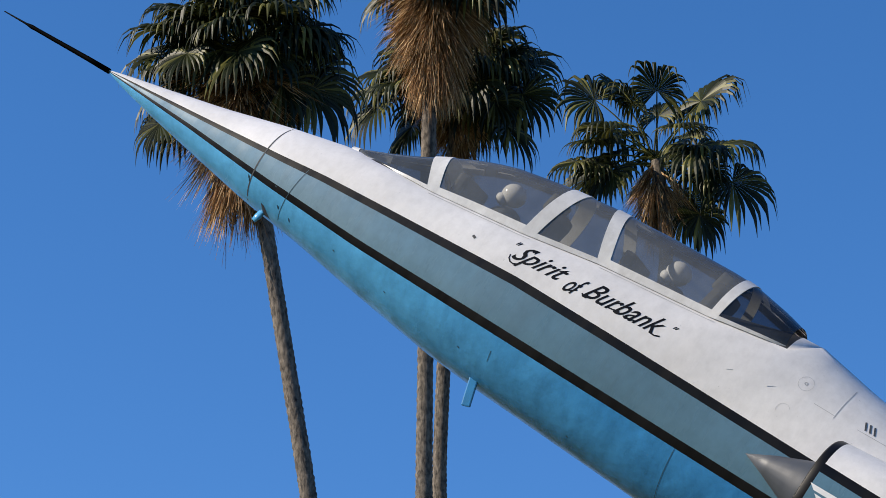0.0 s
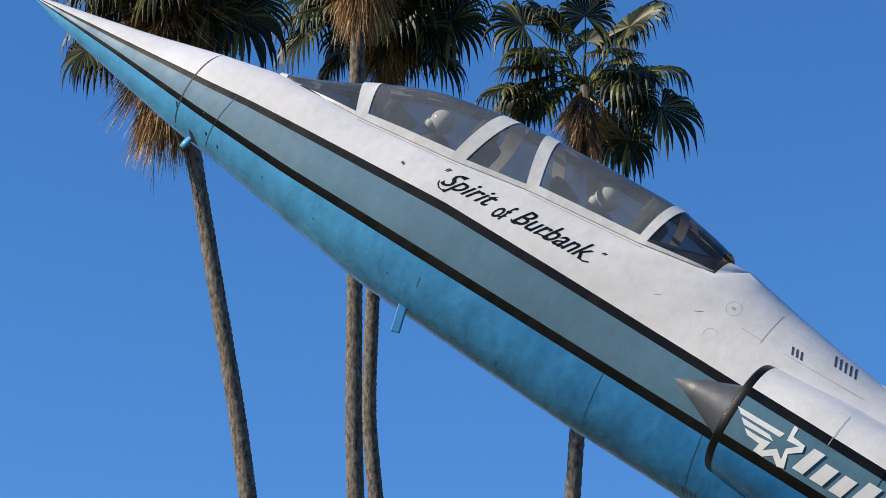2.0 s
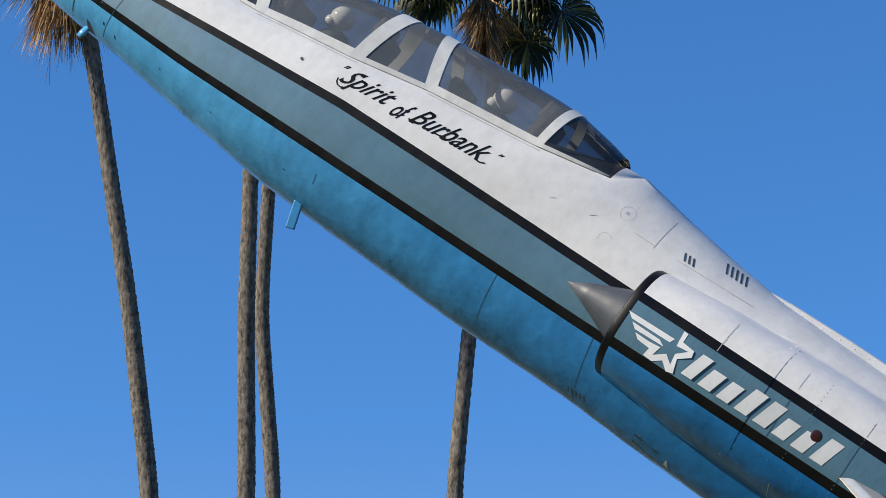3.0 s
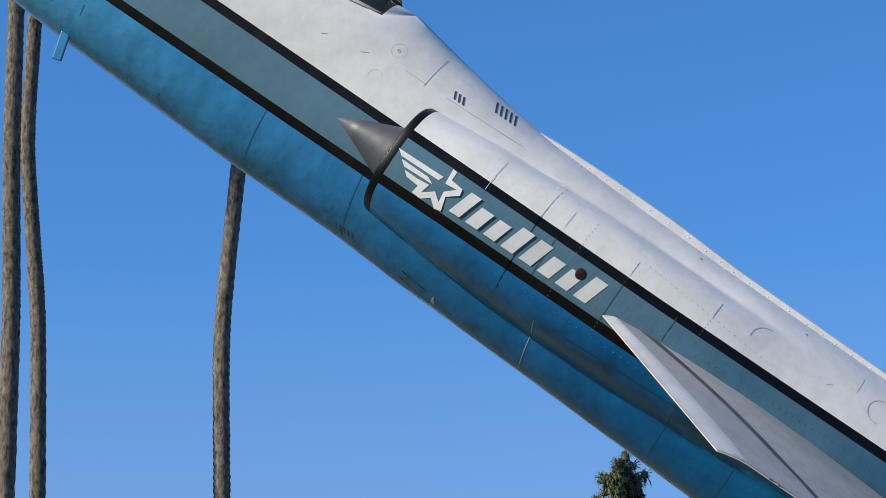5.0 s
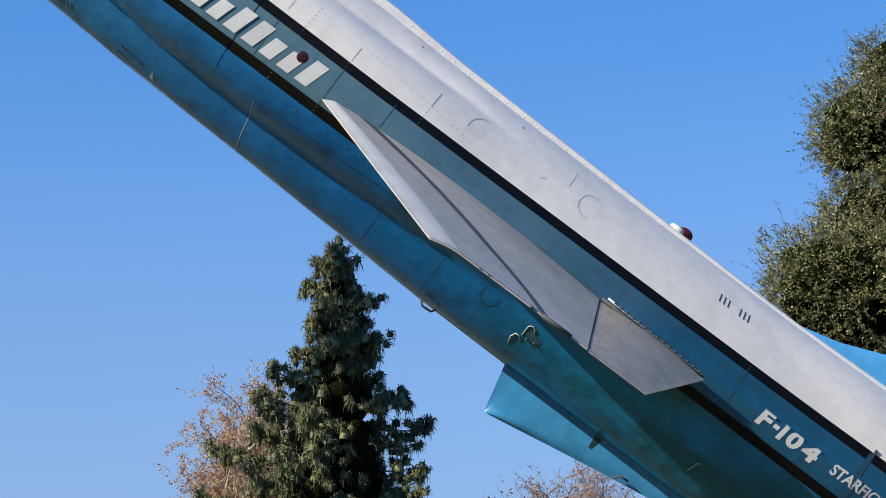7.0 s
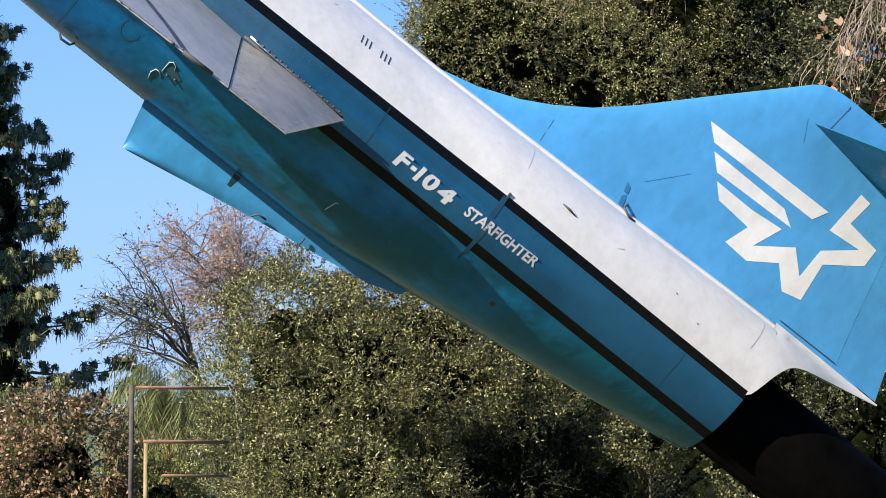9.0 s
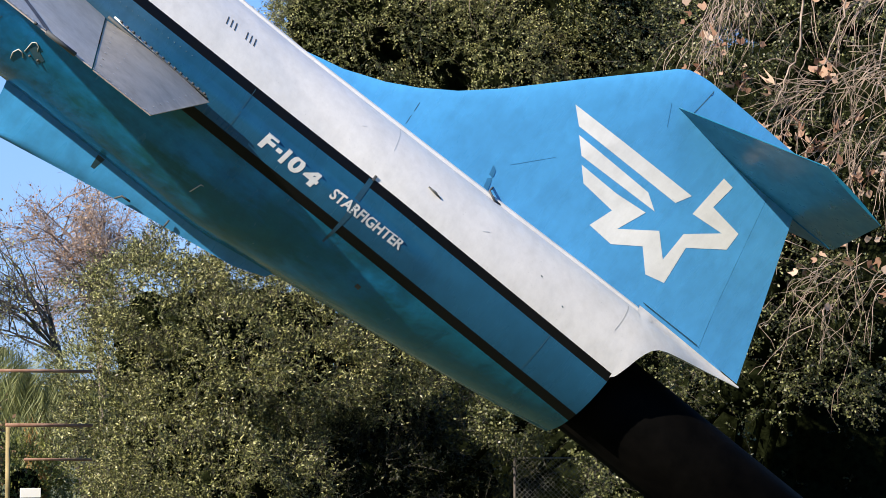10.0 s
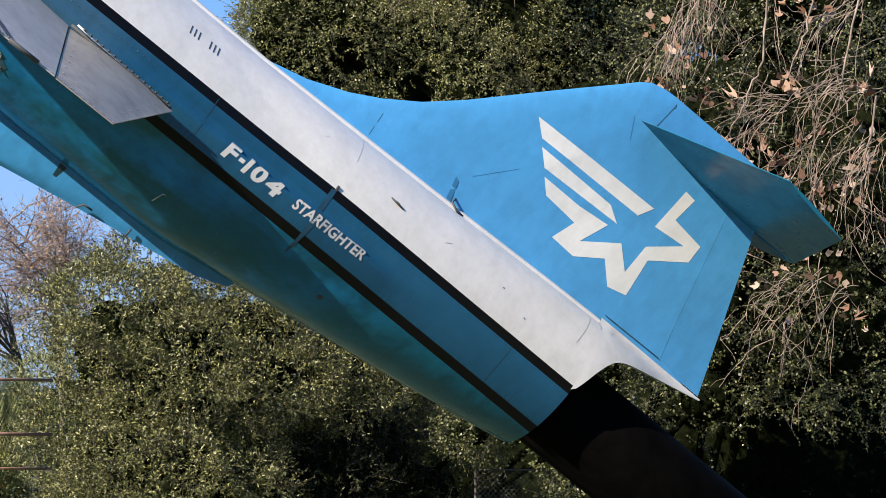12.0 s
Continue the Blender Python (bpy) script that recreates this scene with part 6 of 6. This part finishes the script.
def build_vines(label, count, az, el, dist, seed, clusters, sheaves=(), lianas=()):
    """Loose strands over a patch of thicket; sheaves (bearing, elevation, drift across, fall, strands) and thick lianas where they hang."""
    rnd = random.Random(seed)
    ob = new("dry_vines")
    ob.location = on_ground(sum(az) / 2, dist)
    tagged(ob, label, "vine", kind="stuff")
    off = Vector(ob.location)
    wood, at = Wood(), []

    def strand(p, d, steps, thick, sag):
        pts = [p]
        for i in range(steps):
            d = (d + Vector((rnd.uniform(-0.3, 0.3), rnd.uniform(-0.2, 0.2), rnd.uniform(-0.3, 0.3) - sag))).normalized()
            p = p + d * 0.075
            pts.append(p)
            if rnd.random() < 0.13:
                e = (d + Vector([rnd.uniform(-0.9, 0.9) for _ in range(3)])).normalized()
                wood.limb([p, p + e * 0.11, p + e * 0.19 + Vector((0, 0, -0.05))], 0.0035, 0.002, 3)
        wood.limb(pts, thick, 0.0025, 4)

    for a, e, dx, dz, many in sheaves:
        for _ in range(many):
            p = toward(a + rnd.gauss(0, 0.35), e + rnd.gauss(0, 0.2), dist + rnd.uniform(-0.5, 0.2)) - off
            strand(p, Vector((dx + rnd.gauss(0, 0.3), rnd.gauss(-0.1, 0.2), dz + rnd.gauss(0, 0.2))).normalized(), rnd.randint(8, 19), rnd.choice((0.004, 0.005, 0.006, 0.008)), 0.10)
    k = 0
    while k < count:
        root = toward(rnd.uniform(*az), rnd.uniform(*el), dist + rnd.uniform(-0.1, 0.7)) - off
        way = Vector((rnd.uniform(-1, 0.6), rnd.uniform(-0.35, 0.05), rnd.uniform(-0.9, 0.4))).normalized()
        for _ in range(rnd.choice((1, 2, 3, 5))):
            p = root + Vector([rnd.uniform(-0.14, 0.14) for _ in range(3)])
            strand(p, (way + Vector([rnd.uniform(-0.4, 0.4) for _ in range(3)])).normalized(), rnd.randint(7, 15), rnd.choice((0.003, 0.004, 0.005, 0.007)), 0.08)
            k += 1
    for path in lianas:
        ends = [toward(a, e, dist - 0.6) - off for a, e in path]
        pts = []
        for p, q in zip(ends, ends[1:]):
            pts += [p.lerp(q, i / 6) + Vector([rnd.uniform(-0.02, 0.02) for _ in range(3)]) for i in range(6)]
        wood.limb(pts + [ends[-1]], 0.015, 0.007, 6)
    wood.build("vine_stems", VINE, ob)
    for _ in range(clusters):
        c = toward(rnd.uniform(*az), rnd.uniform(*el), dist + rnd.uniform(-0.4, 0.2)) - off
        at += [c + Vector((rnd.gauss(0, 0.11), rnd.gauss(0, 0.08), rnd.gauss(0, 0.08))) for _ in range(rnd.choice((1, 2, 5, 9)))]
    soup("dry_leaves", *lobed_leaves(at, 0.115, rnd), CURLED, ob)


build_vines("tangle of bare tan vines with curled brown leaves", 110, (23.4, 30.0), (4.6, 11.0), 27.0, 61, 44,
            ((24.9, 10.3, -0.35, -1.0, 22), (24.4, 9.4, -0.5, -0.9, 14), (28.6, 7.9, -1.0, -0.1, 22), (28.9, 6.5, -0.8, -0.5, 18), (26.6, 7.2, -0.9, -0.2, 12), (27.0, 6.2, -0.6, -0.5, 12), (28.4, 9.8, -0.7, -0.4, 14)),
            (((27.7, 10.6), (27.4, 9.2), (26.92, 8.03)), ((26.5, 10.6), (26.34, 8.45), (25.9, 7.5), (25.43, 6.6)), ((28.8, 10.6), (28.26, 8.0), (28.4, 7.1)), ((29.1, 7.6), (28.8, 5.8))))
build_vines("trailing bare vines with clusters of brown leaves", 60, (16.9, 21.0), (10.3, 15.5), 28.9, 63, 80, ((19.6, 14.6, -0.4, -0.9, 22), (20.6, 13.0, -0.6, -0.8, 18)))
build_vines("few thin vines hanging against dark leaves", 40, (25.4, 28.8), (1.6, 4.6), 26.6, 65, 9)

# ---- low corner: fence, small palm, bushes ----
FD = 24.0
fence = new("pipe_fence")
fence.location = on_ground(6.54, FD)
tagged(fence, "rusty pipe frame with two cross bars", "fence")
o = Vector(fence.location)
POSTBROWN = matte("weathered_post", (0.035, 0.03, 0.028), (0.10, 0.085, 0.075), 7.0, 0.8, 0.003)
STRAW = matte("pale_post", (0.16, 0.12, 0.05), (0.34, 0.27, 0.13), 7.0, 0.8, 0.003)
tube("post", [on_ground(6.54, FD) - o, toward(6.54, 0.66, FD) - o], 0.026, POSTBROWN, fence)
tube("post", [on_ground(6.9, FD + 0.3) - o, toward(6.9, -0.7, FD + 0.3) - o], 0.024, STRAW, fence, "paler straw-coloured post")
tube("rail", [toward(6.5, 0.6, FD) - o, toward(8.9, 0.58, FD + 0.6) - o], 0.018, RUST, fence)
tube("rail", [toward(6.85, -0.72, FD) - o, toward(8.9, -0.74, FD + 0.6) - o], 0.020, RUST, fence)
tube("rail", [toward(7.3, -1.55, FD) - o, toward(8.9, -1.57, FD + 0.6) - o], 0.014, RUST, fence)

REED = leafy("feather_leaf", [(0.0, (0.07, 0.085, 0.03)), (0.6, (0.20, 0.225, 0.085)), (1.0, (0.42, 0.42, 0.20))], 0.5, 0.45, 0.3)


def build_feather_palm():
    rnd = random.Random(5)
    foot = on_ground(7.65, 33)
    ob = new("small_palm")
    ob.location = foot
    tagged(ob, "small feather palm with fine arching light green leaves", "palm")
    top = toward(7.65, -0.25, 33).z
    BOOT = matte("palm_boot", (0.20, 0.09, 0.025), (0.46, 0.25, 0.08), 9.0, 0.85, 0.02, (1, 1, 3))
    tube("trunk", [(0, 0, 0), (0, 0, top * 0.55), (0, 0, top * 0.8), (0, 0, top)], [0.15, 0.19, 0.22, 0.12], BOOT, ob, "orange-brown fibrous trunk", 14)
    cen, nr, up, w, h = [], [], [], [], []
    for k in range(150):
        az, el = rnd.uniform(0, 2 * math.pi), rnd.uniform(0.35, 1.45)
        d = Vector((math.cos(az) * math.cos(el), math.sin(az) * math.cos(el), math.sin(el)))
        p, v0 = Vector((0, 0, top)), d.copy()
        for i in range(14):
            p = p + v0 * 0.105
            v0 = (v0 + Vector((0, 0, -0.23))).normalized()
            side = v0.cross(Vector((0, 0, 1))).normalized()
            for s in (1, -1, 1, -1):
                q = (side * s * rnd.uniform(0.3, 0.9) + v0 * 0.6 + Vector((0, 0, -rnd.uniform(0.6, 1.5)))).normalized()
                cen.append(p + q * 0.14)
                up.append(q)
                nr.append(v0.cross(q).normalized())
                h.append(rnd.uniform(0.22, 0.36))
                w.append(0.014)
    v, f = quads(np.array([tuple(c) for c in cen]), np.array([tuple(c) for c in nr]), np.array([tuple(c) for c in up]), np.array(w), np.array(h))
    soup("crown", v, f, REED, ob)


build_feather_palm()
corner = [(toward(a, e, 30 + dd), r) for a, e, dd, r in ((4.9, -1.4, 0, (0.95, 0.8, 0.95)), (3.0, -2.0, 1, (1.2, 0.9, 1.0)), (5.5, -3.0, -0.5, (0.6, 0.6, 0.7)))]
leafy_tree("low_bush", corner, 38000, 0.034, "low bush with dull reddish-green leaves", "bush", REDLEAF, 1.8, 0.2, 0.9, 0.25, 0.1, 11, 0.4)
weeds = [(toward(a, e, 31 + dd), r) for a, e, dd, r in ((7.3, -2.3, 0, (0.45, 0.4, 0.6)), (8.4, -3.0, 0.4, (0.5, 0.4, 0.5)))]
leafy_tree("weedy_bush", weeds, 9000, 0.02, "yellow-green weedy bush behind the pipe fence", "bush", WEED, 3.5, 0.25, 0.4, 0.25, 0.2)

far = [(toward(a, e, 46 + dd), r) for a, e, dd, r in ((2.0, -1.2, 0, (2.0, 1.2, 1.6)), (4.5, -1.6, 1, (1.8, 1.2, 1.5)), (7.0, -1.6, 0, (2.0, 1.2, 1.5)), (9.5, -0.6, 1, (2.0, 1.2, 1.8)))]
leafy_tree("far_bushes", far, 40000, 0.035, "row of dull green bushes beyond the fence", "bush", OAKDARK, 1.8)
block("white_sign", (0.24, 0.03, 0.11), toward(7.45, -2.36, 27.5), HELMET, None, "", 0.006)
tagged(scene.objects["white_sign"], "small plain white sign board beyond the fence", "sign")
tube("stake", [on_ground(7.45, 27.55), toward(7.45, -2.3, 27.55)], 0.02, CHROME, scene.objects["white_sign"])
scene.objects["stake"].matrix_parent_inverse = scene.objects["white_sign"].matrix_world.inverted()


WIRE = matte("weathered_wire", (0.04, 0.04, 0.038), (0.11, 0.11, 0.10), 20.0, 0.7)


def build_chain_link():
    ob = new("chain_link_fence")
    ob.location = on_ground(20.6, 26.9)
    tagged(ob, "grey chain-link fence panel with a top rail", "fence", kind="stuff")
    wires = Wood()
    wide, high, step = 1.25, 0.97, 0.06
    n = int((wide + high) / step)
    for i in range(n):
        for s in (1, -1):
            x0 = -wide / 2 - high + i * step if s > 0 else -wide / 2 + i * step
            p, q = Vector((x0, 0, 0)), Vector((x0 + s * high, 0, high))
            near, far_end = -s * wide / 2, s * wide / 2
            t0 = max(0.0, min(1.0, (near - p.x) / (q.x - p.x)))
            t1 = max(0.0, min(1.0, (far_end - p.x) / (q.x - p.x)))
            if t1 - t0 > 0.02:
                wires.limb([p.lerp(q, t0), p.lerp(q, t1)], 0.003, 0.003, 3)
    wires.build("wire_mesh", WIRE, ob)
    tube("top_rail", [(-wide / 2, 0, high), (wide / 2, 0, high)], 0.008, WIRE, ob, "", 8)
    for x in (-wide / 2, wide / 2):
        tube("fence_post", [(x, 0, 0), (x, 0, high)], 0.016, POSTBROWN, ob, "", 8)
    ob.rotation_euler = (0, 0, radians(-20))


build_chain_link()

# ---- unseen tree screen added behind the viewer to cut the sky's light ----
bm = bmesh.new()
ring_n, ring_m = 96, 14
for i in range(ring_n + 1):
    a = radians(44 + 272 * i / ring_n)
    for j in range(ring_m + 1):
        e = j / ring_m
        r = 42 + 3 * noise.noise(Vector((a * 9, e * 4, 0.3))) - 3.0 * math.sin(e * math.pi)
        top = 15 + 6 * noise.noise(Vector((a * 4, 1.7, 0)))
        bm.verts.new((r * math.sin(a), r * math.cos(a), -0.2 + e * top + 0.8 * noise.noise(Vector((a * 20, e * 6, 2)))))
bm.verts.ensure_lookup_table()
for i in range(ring_n):
    for j in range(ring_m):
        k = i * (ring_m + 1) + j
        bm.faces.new((bm.verts[k], bm.verts[k + 1], bm.verts[k + ring_m + 2], bm.verts[k + ring_m + 1]))
SKYSCREEN = matte("sky_screen", (0.008, 0.014, 0.005), (0.05, 0.06, 0.02), 1.6, 0.9, 0.3)
tagged(part("backdrop", bm, SKYSCREEN, None, "", False), "unseen dark screen added behind the viewer to cut sky light", "trees", kind="structure")
